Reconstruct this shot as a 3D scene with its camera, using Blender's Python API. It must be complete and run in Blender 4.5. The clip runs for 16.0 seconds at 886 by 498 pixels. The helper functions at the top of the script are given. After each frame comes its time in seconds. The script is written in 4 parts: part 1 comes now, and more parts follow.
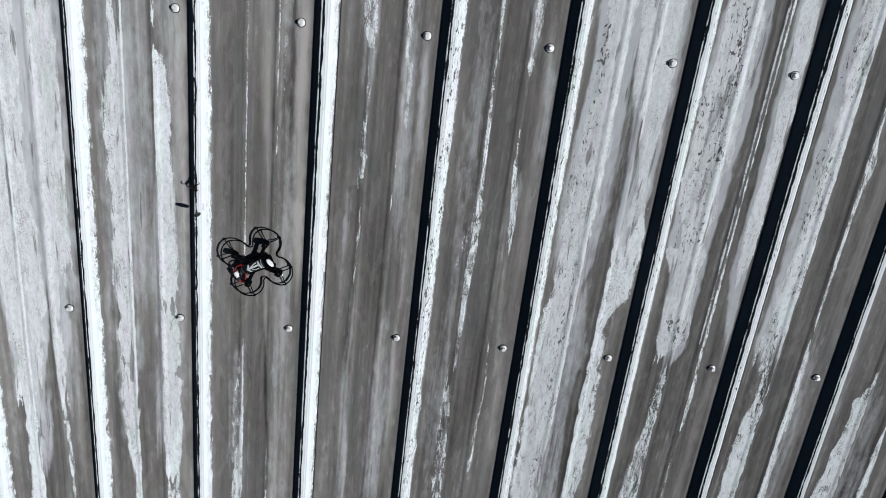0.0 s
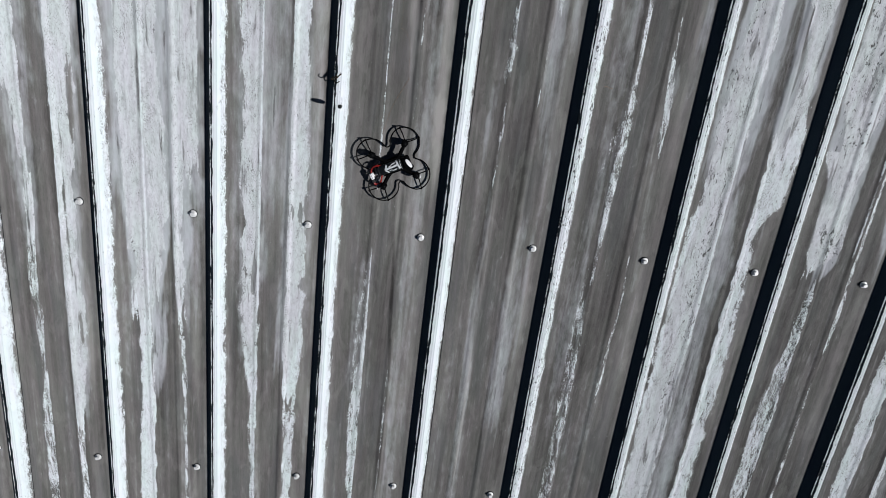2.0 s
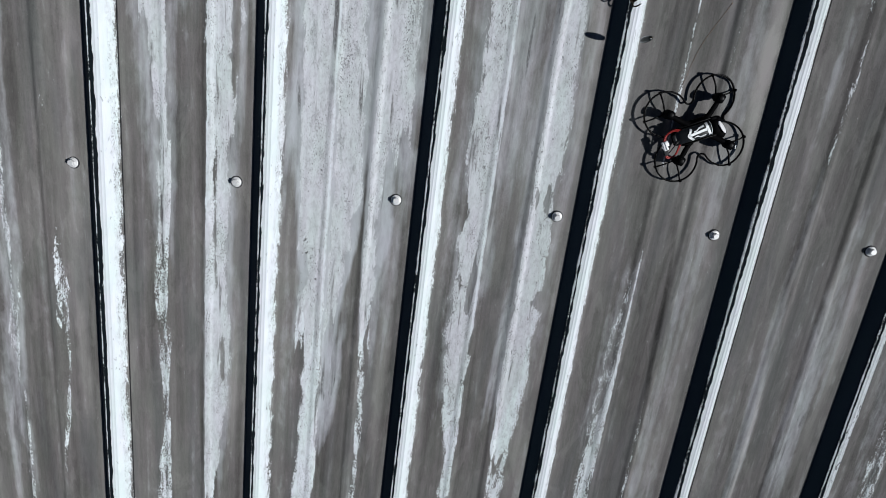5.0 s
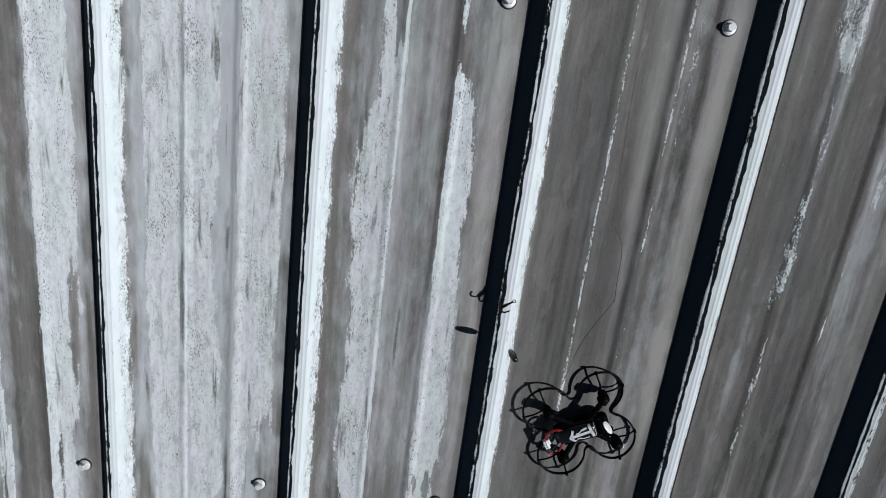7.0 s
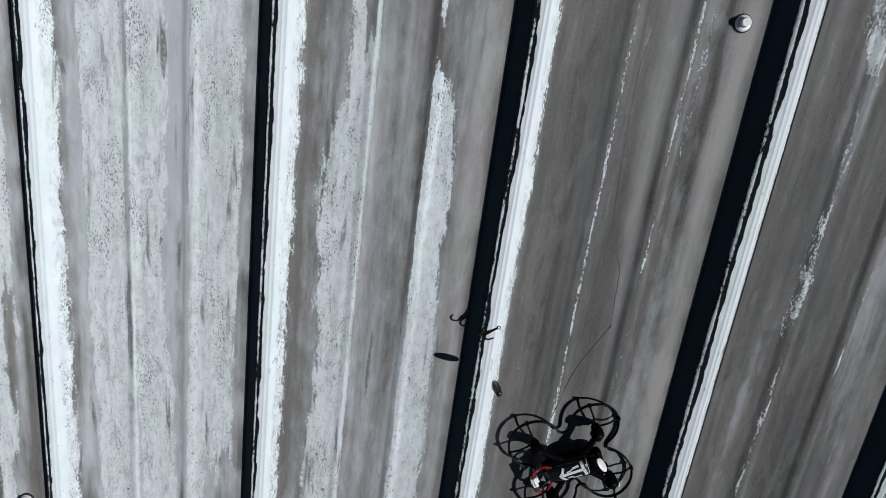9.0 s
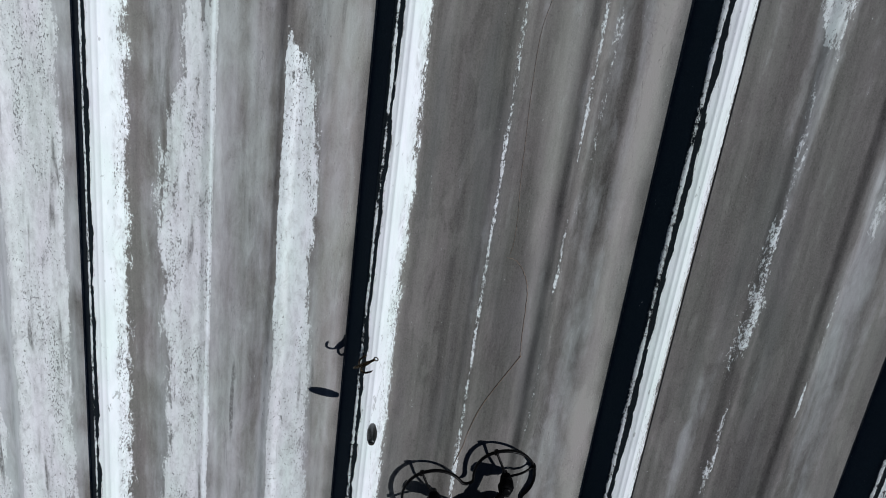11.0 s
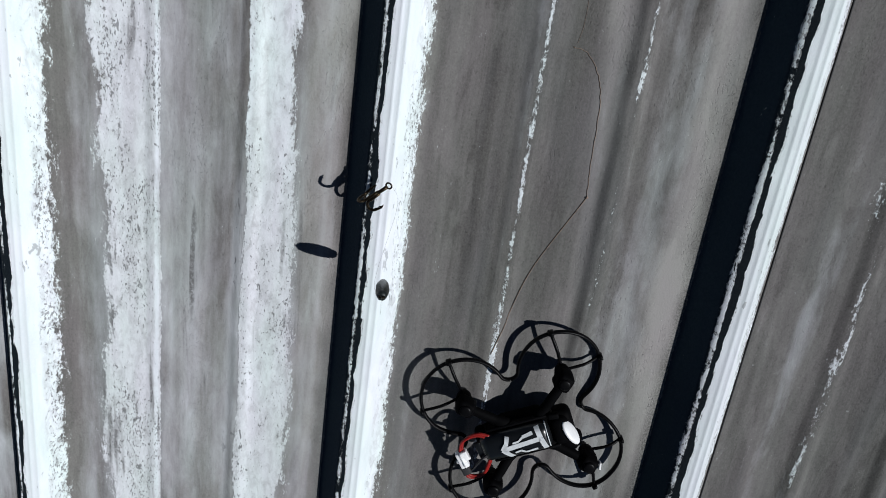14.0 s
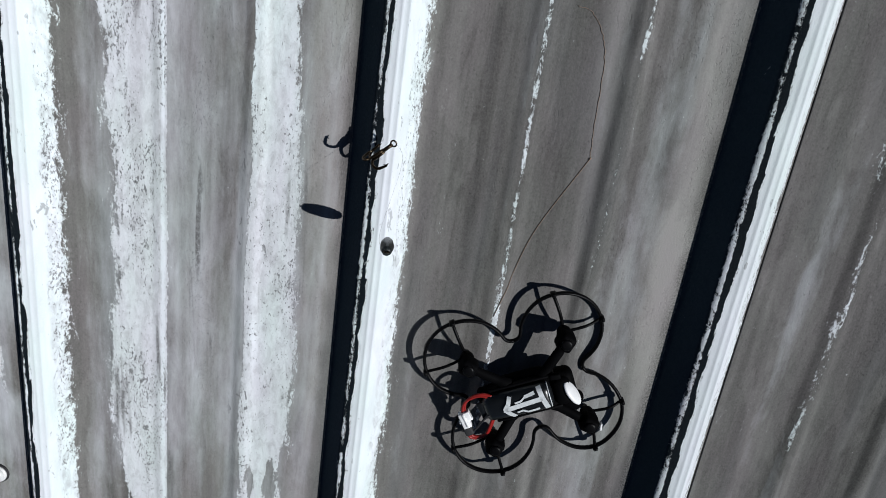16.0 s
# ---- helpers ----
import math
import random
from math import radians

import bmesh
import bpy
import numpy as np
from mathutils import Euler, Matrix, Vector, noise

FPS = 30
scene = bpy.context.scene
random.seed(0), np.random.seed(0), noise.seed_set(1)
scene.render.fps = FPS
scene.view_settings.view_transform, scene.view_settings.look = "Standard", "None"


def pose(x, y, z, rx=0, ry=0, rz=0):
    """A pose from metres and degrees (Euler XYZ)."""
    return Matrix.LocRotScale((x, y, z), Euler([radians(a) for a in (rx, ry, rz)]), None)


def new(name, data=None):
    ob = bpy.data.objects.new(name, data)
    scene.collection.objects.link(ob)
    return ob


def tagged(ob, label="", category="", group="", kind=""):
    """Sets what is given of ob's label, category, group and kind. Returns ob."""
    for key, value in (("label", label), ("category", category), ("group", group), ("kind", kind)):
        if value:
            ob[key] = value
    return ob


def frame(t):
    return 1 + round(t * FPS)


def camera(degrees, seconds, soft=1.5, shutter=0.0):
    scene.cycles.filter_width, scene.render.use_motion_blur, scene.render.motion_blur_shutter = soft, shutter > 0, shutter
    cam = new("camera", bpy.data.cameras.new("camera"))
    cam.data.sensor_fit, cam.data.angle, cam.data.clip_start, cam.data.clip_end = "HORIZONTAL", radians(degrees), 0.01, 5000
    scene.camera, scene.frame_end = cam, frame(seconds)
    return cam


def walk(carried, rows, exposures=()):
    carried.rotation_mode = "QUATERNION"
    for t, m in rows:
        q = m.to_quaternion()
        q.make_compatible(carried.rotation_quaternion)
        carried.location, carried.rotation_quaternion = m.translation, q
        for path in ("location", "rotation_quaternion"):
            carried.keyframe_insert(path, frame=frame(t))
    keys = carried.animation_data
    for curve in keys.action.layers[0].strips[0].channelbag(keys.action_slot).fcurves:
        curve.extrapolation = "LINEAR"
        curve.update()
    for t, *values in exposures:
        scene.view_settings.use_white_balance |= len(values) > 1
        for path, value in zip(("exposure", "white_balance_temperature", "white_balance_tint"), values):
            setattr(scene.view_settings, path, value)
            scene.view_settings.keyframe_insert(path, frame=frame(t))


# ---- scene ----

# ---------------------------------------------------------------- camera
cam = camera(75.1, 16.0, soft=0.5)

# The roof's own frame: x across the ribs, y up the slope, z off the sheet.
SLOPE = 16.5
ROOF = pose(0, 0, 3.2, SLOPE, 0, 0)

# seconds, place and turn in the roof's frame
PATH = [
    (0.0, 0.4931, 0.5520, 1.1209, -16.933, -0.019, 6.480),
    (0.5, 0.4057, 0.4783, 1.1256, -16.712, 0.241, 6.125),
    (1.0, 0.3428, 0.4269, 1.1280, -17.035, 0.376, 6.138),
    (1.5, 0.2963, 0.3805, 1.1290, -17.366, 0.432, 6.443),
    (2.0, 0.2462, 0.3364, 1.1173, -17.620, 0.643, 6.712),
    (2.5, 0.1423, 0.2900, 1.0871, -18.077, 0.982, 6.694),
    (3.0, -0.0372, 0.2170, 1.0580, -17.787, 0.642, 6.747),
    (3.2, -0.0912, 0.1879, 1.0354, -17.657, 0.530, 6.774),
    (5.3, -0.1739, 0.1880, 0.7748, -16.006, 0.859, 6.986),
    (5.5, -0.1571, 0.2520, 0.7442, -15.763, 1.024, 7.011),
    (6.0, -0.1028, 0.3952, 0.6890, -15.554, 1.622, 6.155),
    (6.5, -0.0648, 0.4790, 0.6545, -15.359, 1.450, 6.773),
    (7.0, -0.0425, 0.5196, 0.6340, -15.734, 1.094, 7.021),
    (7.5, -0.0339, 0.5303, 0.6258, -16.331, 0.747, 7.228),
    (8.0, -0.0336, 0.5364, 0.6194, -16.741, 0.622, 7.390),
    (8.2, -0.0344, 0.5348, 0.6179, -16.660, 0.567, 7.557),
    (10.3, 0.0439, 0.5218, 0.4568, -15.904, 1.638, 7.249),
    (10.5, 0.0605, 0.5226, 0.4562, -15.848, 1.568, 7.437),
    (11.0, 0.0922, 0.5185, 0.4573, -15.521, 1.741, 7.456),
    (11.5, 0.1199, 0.4653, 0.4743, -15.431, 2.308, 7.247),
    (12.0, 0.1345, 0.4070, 0.4849, -15.422, 2.223, 7.598),
    (12.5, 0.1121, 0.3982, 0.4448, -15.873, 1.743, 7.631),
    (13.0, 0.0783, 0.4085, 0.3852, -15.250, 1.433, 7.857),
    (13.5, 0.0726, 0.3994, 0.3551, -15.317, 2.003, 7.875),
    (14.0, 0.0889, 0.3614, 0.3600, -15.894, 2.225, 7.782),
    (14.5, 0.1025, 0.3392, 0.3628, -16.146, 2.145, 7.935),
    (15.0, 0.1051, 0.3366, 0.3619, -16.259, 1.971, 7.868),
    (15.5, 0.1064, 0.3378, 0.3704, -16.552, 1.941, 7.912),
    (16.0, 0.0904, 0.3435, 0.3684, -16.762, 2.476, 7.989),
]
walk(cam, [(t, ROOF @ pose(x, y, z, rx, ry, rz)) for t, x, y, z, rx, ry, rz in PATH],
     exposures=[(0.0, -0.34, 6250, 9), (1.0, -0.39, 6250, 9), (3.0, -0.42, 6200, 9), (5.5, -0.48, 6150, 8), (6.5, -0.56, 6150, 8), (8.0, -0.58, 6150, 8), (10.5, -0.56, 6150, 8), (11.5, -0.51, 6150, 8), (12.2, -0.42, 6150, 8), (16.0, -0.37, 6150, 8)])

# ---------------------------------------------------------------- light
SUN_WAY = (ROOF.to_3x3() @ Vector((0.985, -0.02, 1.0))).normalized()
world = bpy.data.worlds.new("sky")
scene.world = world
world.use_nodes = True
sky = world.node_tree.nodes.new("ShaderNodeTexSky")
sky.sky_type = "NISHITA"
sky.sun_disc = False
sky.air_density, sky.dust_density = 0.26, 0.1
sky.sun_elevation = math.asin(SUN_WAY.z)
sky.sun_rotation = math.atan2(SUN_WAY.x, SUN_WAY.y)
back = world.node_tree.nodes["Background"]
back.inputs["Strength"].default_value = 0.05
world.node_tree.links.new(sky.outputs["Color"], back.inputs["Color"])

sun_data = bpy.data.lights.new("sun", "SUN")
sun_data.energy, sun_data.angle, sun_data.color = 5.0, radians(0.53), (1.0, 0.975, 0.95)
sun = new("sun", sun_data)
sun.matrix_world = Matrix.Translation((0, 0, 12)) @ SUN_WAY.to_track_quat("Z", "Y").to_matrix().to_4x4()

# ---------------------------------------------------------------- materials


def material(name):
    m = bpy.data.materials.new(name)
    m.use_nodes = True
    return m, m.node_tree.nodes, m.node_tree.links, m.node_tree.nodes["Principled BSDF"]


def plain(name, colour, rough, metal=0.0, vary=0.15, scale=60.0, bump=0.1, spec=0.5):
    """A material with grain at two scales and a fine relief."""
    m, nodes, links, bsdf = material(name)
    coords = nodes.new("ShaderNodeTexCoord")
    fine, broad = nodes.new("ShaderNodeTexNoise"), nodes.new("ShaderNodeTexNoise")
    fine.inputs["Scale"].default_value, fine.inputs["Detail"].default_value = scale * 9, 4
    broad.inputs["Scale"].default_value = scale
    total = nodes.new("ShaderNodeMath")
    total.operation = "ADD"
    for noise_node, n in ((fine, 0), (broad, 1)):
        links.new(coords.outputs["Object"], noise_node.inputs["Vector"])
        links.new(noise_node.outputs["Fac"], total.inputs[n])
    ramp = nodes.new("ShaderNodeMapRange")
    ramp.inputs["From Min"].default_value, ramp.inputs["From Max"].default_value = 0.7, 1.3
    links.new(total.outputs[0], ramp.inputs["Value"])
    mix = nodes.new("ShaderNodeMix")
    mix.data_type = "RGBA"
    mix.inputs["A"].default_value = (*[c * (1 - vary) for c in colour], 1)
    mix.inputs["B"].default_value = (*[min(1, c * (1 + vary)) for c in colour], 1)
    links.new(ramp.outputs[0], mix.inputs["Factor"])
    links.new(mix.outputs["Result"], bsdf.inputs["Base Color"])
    bsdf.inputs["Roughness"].default_value, bsdf.inputs["Metallic"].default_value = rough, metal
    bsdf.inputs["Specular IOR Level"].default_value = spec
    relief = nodes.new("ShaderNodeBump")
    relief.inputs["Strength"].default_value, relief.inputs["Distance"].default_value = bump, 0.0005
    links.new(fine.outputs["Fac"], relief.inputs["Height"])
    links.new(relief.outputs["Normal"], bsdf.inputs["Normal"])
    return m


def roof_material():
    """Weathered sheet: a grey-brown grime film, worn through to the old white coat where "wear" is high."""
    m, nodes, links, bsdf = material("weathered_sheet")

    def node(kind, **values):
        made = nodes.new("ShaderNode" + kind)
        for key, value in values.items():
            made.inputs[key.replace("_", " ")].default_value = value
        return made

    def math_node(op, a, b=None, clamp=False):
        made = nodes.new("ShaderNodeMath")
        made.operation, made.use_clamp = op, clamp
        for n, v in enumerate((a, b)):
            if v is None:
                continue
            if isinstance(v, (int, float)):
                made.inputs[n].default_value = v
            else:
                links.new(v, made.inputs[n])
        return made.outputs[0]

    def stretched(sx, sy, scale, detail, rough, seed=0.0, bend=0.0):
        mapping = node("Mapping", Scale=(sx, sy, 1.0), Location=(seed, seed * 0.7, 0))
        links.new(coords.outputs["Object"], mapping.inputs["Vector"])
        made = node("TexNoise", Scale=scale, Detail=detail, Roughness=rough, Distortion=bend)
        links.new(mapping.outputs["Vector"], made.inputs["Vector"])
        return made.outputs["Fac"]

    def ranged(v, lo, hi, smooth=False, out=(0.0, 1.0)):
        made = node("MapRange", From_Min=lo, From_Max=hi, To_Min=out[0], To_Max=out[1])
        made.interpolation_type = "SMOOTHSTEP" if smooth else "LINEAR"
        links.new(v, made.inputs["Value"])
        return made.outputs[0]

    def blend(fac, a, b, kind="MIX"):
        made = nodes.new("ShaderNodeMix")
        made.data_type, made.blend_type = "RGBA", kind
        links.new(fac, made.inputs["Factor"])
        for key, v in (("A", a), ("B", b)):
            if isinstance(v, tuple):
                made.inputs[key].default_value = (*v, 1)
            else:
                links.new(v, made.inputs[key])
        return made.outputs["Result"]

    coords = nodes.new("ShaderNodeTexCoord")
    wear, film = nodes.new("ShaderNodeAttribute"), nodes.new("ShaderNodeAttribute")
    wear.attribute_name, film.attribute_name = "wear", "film"

    ragged = ranged(stretched(1.0, 0.55, 460.0, 6.0, 0.75, 0.0, 0.4), 0.30, 0.70)
    flaky = ranged(stretched(1.0, 0.24, 110.0, 6.0, 0.66, 3.1, 0.5), 0.30, 0.70)
    streaky = ranged(stretched(1.0, 0.030, 85.0, 2.0, 0.5, 7.3, 0.3), 0.28, 0.72)
    blotch = ranged(stretched(1.0, 0.40, 75.0, 5.0, 0.65, 21.0, 0.5), 0.28, 0.72)
    hairy = ranged(stretched(1.0, 0.085, 380.0, 4.0, 0.65, 2.4, 0.5), 0.28, 0.72)
    broad = ranged(stretched(1.0, 0.10, 26.0, 3.0, 0.55, 1.7), 0.28, 0.72)
    drift = ranged(stretched(1.0, 0.30, 5.0, 2.0, 0.5, 4.9), 0.28, 0.72)
    grain = ranged(stretched(1.0, 0.8, 800.0, 3.0, 0.7, 5.2), 0.25, 0.75)
    pits = stretched(1.0, 0.50, 760.0, 3.0, 0.6, 9.4, 0.3)
    cluster = stretched(1.0, 0.22, 48.0, 3.0, 0.6, 6.6, 0.6)

    def centred(v, amount):
        return math_node("MULTIPLY", math_node("SUBTRACT", v, 0.5), amount)

    def total(*terms):
        out = terms[0]
        for term in terms[1:]:
            out = math_node("ADD", out, term)
        return out

    amount = wear.outputs["Fac"]
    veil_of = nodes.new("ShaderNodeAttribute")
    veil_of.attribute_name = "veil"
    veil = veil_of.outputs["Fac"]
    # how far the film is gone
    bare = ranged(total(amount, centred(ragged, 0.64), centred(flaky, 0.62), centred(hairy, 0.14), centred(grain, 0.13)), 0.40, 0.62, True)
    thin = ranged(total(veil, centred(streaky, 0.36), centred(flaky, 0.24), centred(blotch, 0.22), centred(broad, 0.25)), 0.12, 0.90)

    # the film
    tone = total(centred(streaky, 0.30), centred(hairy, 0.15), centred(broad, 0.34), centred(drift, 0.16), centred(grain, 0.25), centred(flaky, 0.09), centred(blotch, 0.14), centred(ragged, 0.12))
    # dried water marks and specks
    marks = ranged(stretched(1.0, 0.30, 34.0, 4.0, 0.55, 51.0, 0.8), 0.545, 0.60, True)
    specks = ranged(stretched(1.0, 0.75, 420.0, 3.0, 0.6, 61.0), 0.60, 0.70, True)
    tone = total(tone, math_node("MULTIPLY", marks, 0.13), math_node("MULTIPLY", specks, -0.12))
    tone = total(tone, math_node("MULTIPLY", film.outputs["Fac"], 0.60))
    # grit gathered beside the ribs
    grit_of = nodes.new("ShaderNodeAttribute")
    grit_of.attribute_name = "grit"
    grit = ranged(stretched(1.0, 0.9, 900.0, 2.0, 0.6, 71.0), 0.40, 0.60)
    tone = total(tone, math_node("MULTIPLY", centred(grit, 1.2), grit_of.outputs["Fac"]))
    grime = blend(ranged(tone, -0.62, 1.0), (0.0275, 0.0249, 0.0220), (0.424, 0.411, 0.393))
    cool = stretched(1.0, 0.12, 30.0, 2.0, 0.5, 12.0)
    grime = blend(ranged(cool, 0.5, 0.64, False, (0.0, 0.28)), grime, (0.118, 0.129, 0.136))
    milky = blend(total(math_node("MULTIPLY", flaky, 0.6), math_node("MULTIPLY", broad, 0.4)), (0.422, 0.439, 0.456), (0.628, 0.661, 0.688))
    grime = blend(math_node("MULTIPLY", thin, 0.88), grime, milky)
    # dark stain on the ribs' shoulders; the flank below is painted with its shade
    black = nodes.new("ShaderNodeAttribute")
    black.attribute_name = "stain_shade"
    stain_shade_mask = ranged(total(black.outputs["Fac"], centred(ragged, 0.5)), 0.42, 0.58, True)
    flank_shade = nodes.new("ShaderNodeAttribute")
    flank_shade.attribute_name = "flank_shade"
    stain_shade = blend(flank_shade.outputs["Fac"], blend(grain, (0.007, 0.010, 0.013), (0.014, 0.019, 0.023)), blend(grain, (0.036, 0.056, 0.074), (0.060, 0.084, 0.104)))
    grime = blend(stain_shade_mask, grime, stain_shade)

    # the old coat under it
    dull = blend(flaky, (0.605, 0.627, 0.643), (0.755, 0.787, 0.803))
    dull = blend(ranged(streaky, 0.45, 0.95, False, (0.0, 0.28)), dull, (0.36, 0.365, 0.372))
    clean = blend(flaky, (0.718, 0.77, 0.785), (0.83, 0.88, 0.898))
    coat = blend(math_node("MAXIMUM", ranged(amount, 0.86, 1.15), ranged(veil, 0.45, 0.2)), dull, clean)
    coat = blend(ranged(grain, 0.55, 1.0, False, (0.0, 0.6)), coat, (0.84, 0.87, 0.88))
    mottle = ranged(stretched(1.0, 0.45, 210.0, 5.0, 0.68, 41.0, 0.6), 0.46, 0.70, False, (0.0, 0.48))
    coat = blend(math_node("MULTIPLY", mottle, ranged(amount, 1.3, 1.15)), coat, (0.34, 0.345, 0.35))
    pitted = math_node("MULTIPLY", ranged(total(pits, math_node("MULTIPLY", ranged(cluster, 0.40, 0.68), 0.16)), 0.675, 0.745, True), ranged(amount, 1.3, 1.1))
    coat = blend(math_node("MULTIPLY", pitted, 0.72), coat, (0.10, 0.10, 0.103))

    # dark runs over both
    smear = ranged(stretched(1.0, 0.10, 75.0, 3.0, 0.6, 15.5, 0.4), 0.60, 0.70, True)
    smear = math_node("MULTIPLY", math_node("MULTIPLY", smear, ranged(veil, 0.1, 0.5)), ranged(ragged, 0.1, 0.6, False, (0.20, 0.90)))
    colour = blend(smear, blend(bare, grime, coat), blend(grain, (0.10, 0.098, 0.098), (0.17, 0.168, 0.168)))
    # black flecks where the coat has blistered
    blister = nodes.new("ShaderNodeAttribute")
    blister.attribute_name = "fleck"
    dots = total(stretched(1.0, 0.42, 230.0, 4.0, 0.62, 31.0, 0.5), math_node("MULTIPLY", centred(ranged(cluster, 0.35, 0.65), 1.0), 0.12))
    dots = ranged(total(dots, math_node("MULTIPLY", blister.outputs["Fac"], 0.145)), 0.685, 0.725, True)
    dots = math_node("MULTIPLY", dots, math_node("MULTIPLY", ranged(blister.outputs["Fac"], 0.1, 0.35), math_node("MAXIMUM", bare, thin)))
    colour = blend(math_node("MULTIPLY", dots, 0.92), colour, blend(grain, (0.012, 0.012, 0.013), (0.07, 0.068, 0.068)))
    # the coat leans to lilac in places and to green in others
    lean = ranged(stretched(1.0, 0.25, 38.0, 3.0, 0.55, 17.0), 0.36, 0.64)
    colour = blend(ranged(lean, 0.0, 1.0, False, (1.0, 1.0)), colour, blend(lean, (1.0, 0.970, 1.0), (0.96, 0.99, 0.968)), "MULTIPLY")
    links.new(colour, bsdf.inputs["Base Color"])
    bsdf.inputs["Diffuse Roughness"].default_value = 0.6
    links.new(ranged(bare, 0.0, 1.0, False, (0.66, 0.5)), bsdf.inputs["Roughness"])
    links.new(ranged(math_node("SUBTRACT", stain_shade_mask, bare), 0.0, 0.8, False, (0.25, 0.02)), bsdf.inputs["Specular IOR Level"])
    relief = node("Bump", Strength=0.6, Distance=0.0006)
    links.new(total(math_node("MULTIPLY", bare, 0.8), math_node("MULTIPLY", pitted, -0.6), math_node("MULTIPLY", dots, -0.7), math_node("MULTIPLY", grain, 0.25)), relief.inputs["Height"])
    links.new(relief.outputs["Normal"], bsdf.inputs["Normal"])
    return m


SHEET = roof_material()
EDGE = plain("cut_edge", (0.02, 0.02, 0.022), 0.7)
SCREW = plain("galvanised_screw", (0.74, 0.74, 0.735), 0.45, 0.15, 0.12, 200)
RUBBER = plain("black_rubber", (0.018, 0.018, 0.02), 0.75)
PLASTIC = plain("black_plastic", (0.003, 0.003, 0.0034), 0.36, 0, 0.3, 90, 0.1, 0.08)
MATT = plain("matt_black_plastic", (0.0026, 0.0026, 0.0030), 0.6, 0, 0.3, 90, 0.1, 0.02)
WRAP = plain("battery_wrap", (0.007, 0.008, 0.009), 0.28, 0, 0.2, 80, 0.1, 0.5)
PRINT = plain("silver_print", (0.68, 0.71, 0.72), 0.45, 0.2, 0.12, 300)
WHITE = plain("white_plastic", (0.82, 0.82, 0.82), 0.4, 0, 0.06, 100)
RED = plain("red_wire", (0.27, 0.014, 0.011), 0.4, 0, 0.15, 200)
LEAD = plain("lead_sinker", (0.018, 0.022, 0.022), 0.32, 0.3, 0.4, 150, 0.4)
BRONZE = plain("bronze_hook", (0.05, 0.035, 0.02), 0.25, 0.9, 0.2, 300)
LINE = plain("fishing_line", (0.10, 0.09, 0.085), 0.5, 0, 0.2, 300)
BRAID = plain("dark_thread", (0.23, 0.17, 0.13), 0.8, 0, 0.4, 900)
WALL = plain("wall_plaster", (0.55, 0.52, 0.47), 0.85, 0, 0.1, 4, 0.3)
GRASS = plain("ground_cover", (0.07, 0.085, 0.04), 0.9, 0, 0.4, 2, 0.4)

# ---------------------------------------------------------------- helpers for meshes


def mesh_of(name, bm, mat, smooth=True):
    data = bpy.data.meshes.new(name)
    bm.normal_update()
    bm.to_mesh(data)
    bm.free()
    for face in data.polygons:
        face.use_smooth = smooth
    data.materials.append(mat)
    return data


def part(name, bm, mat, parent, label="", smooth=True):
    ob = new(name, mesh_of(name, bm, mat, smooth))
    ob.parent = parent
    return tagged(ob, label)


def tube(bm, points, radius, sides=8, flat=1.0, closed=False):
    """A tube along points; flat squeezes it across z. A radius may be a list, one a point."""
    points = [Vector(p) for p in points]
    count, rings = len(points), []
    for i, p in enumerate(points):
        a = points[(i - 1) % count] if closed or i else p
        b = points[(i + 1) % count] if closed or i < count - 1 else p
        ahead = (b - a).normalized()
        up = Vector((0, 0, 1)) if abs(ahead.z) < 0.9 else Vector((1, 0, 0))
        side = ahead.cross(up).normalized()
        up = side.cross(ahead)
        r = radius[i] if isinstance(radius, (list, tuple)) else radius
        rings.append([bm.verts.new(p + side * math.cos(2 * math.pi * n / sides) * r + up * math.sin(2 * math.pi * n / sides) * r * flat)
                      for n in range(sides)])
    for i in range(count if closed else count - 1):
        a, b = rings[i], rings[(i + 1) % count]
        for n in range(sides):
            bm.faces.new((a[n], a[(n + 1) % sides], b[(n + 1) % sides], b[n]))
    if not closed:
        bm.faces.new(rings[0][::-1])
        bm.faces.new(rings[-1])
    return bm


def lathe(bm, profile, sides=24, centre=(0, 0, 0), turn=None):
    """A body of revolution about z from (radius, height) pairs, closed at both ends."""
    centre, turn = Vector(centre), turn or Matrix.Identity(3)
    rings = [[bm.verts.new(centre + turn @ Vector((r * math.cos(2 * math.pi * n / sides), r * math.sin(2 * math.pi * n / sides), z)))
              for n in range(sides)] for r, z in profile]
    for a, b in zip(rings, rings[1:]):
        for n in range(sides):
            bm.faces.new((a[n], a[(n + 1) % sides], b[(n + 1) % sides], b[n]))
    bm.faces.new(rings[0][::-1])
    bm.faces.new(rings[-1])
    return bm


def block(bm, size, centre=(0, 0, 0), turn=0.0, bevel=0.0, segments=2, taper=1.0):
    """A box with rounded edges; taper narrows its top."""
    made = bmesh.ops.create_cube(bm, size=1.0)["verts"]
    for v in made:
        k = taper if v.co.z > 0 else 1.0
        v.co = Vector((v.co.x * size[0] * k, v.co.y * size[1] * k, v.co.z * size[2]))
    if bevel:
        edges = list({e for v in made for e in v.link_edges})
        made = list({v for f in bmesh.ops.bevel(bm, geom=edges, offset=bevel, segments=segments, affect="EDGES", profile=0.5)["faces"] for v in f.verts} | {v for v in made if v.is_valid})
    bmesh.ops.transform(bm, matrix=Matrix.Translation(centre) @ Matrix.Rotation(turn, 4, "Z"), verts=made)
    return bm


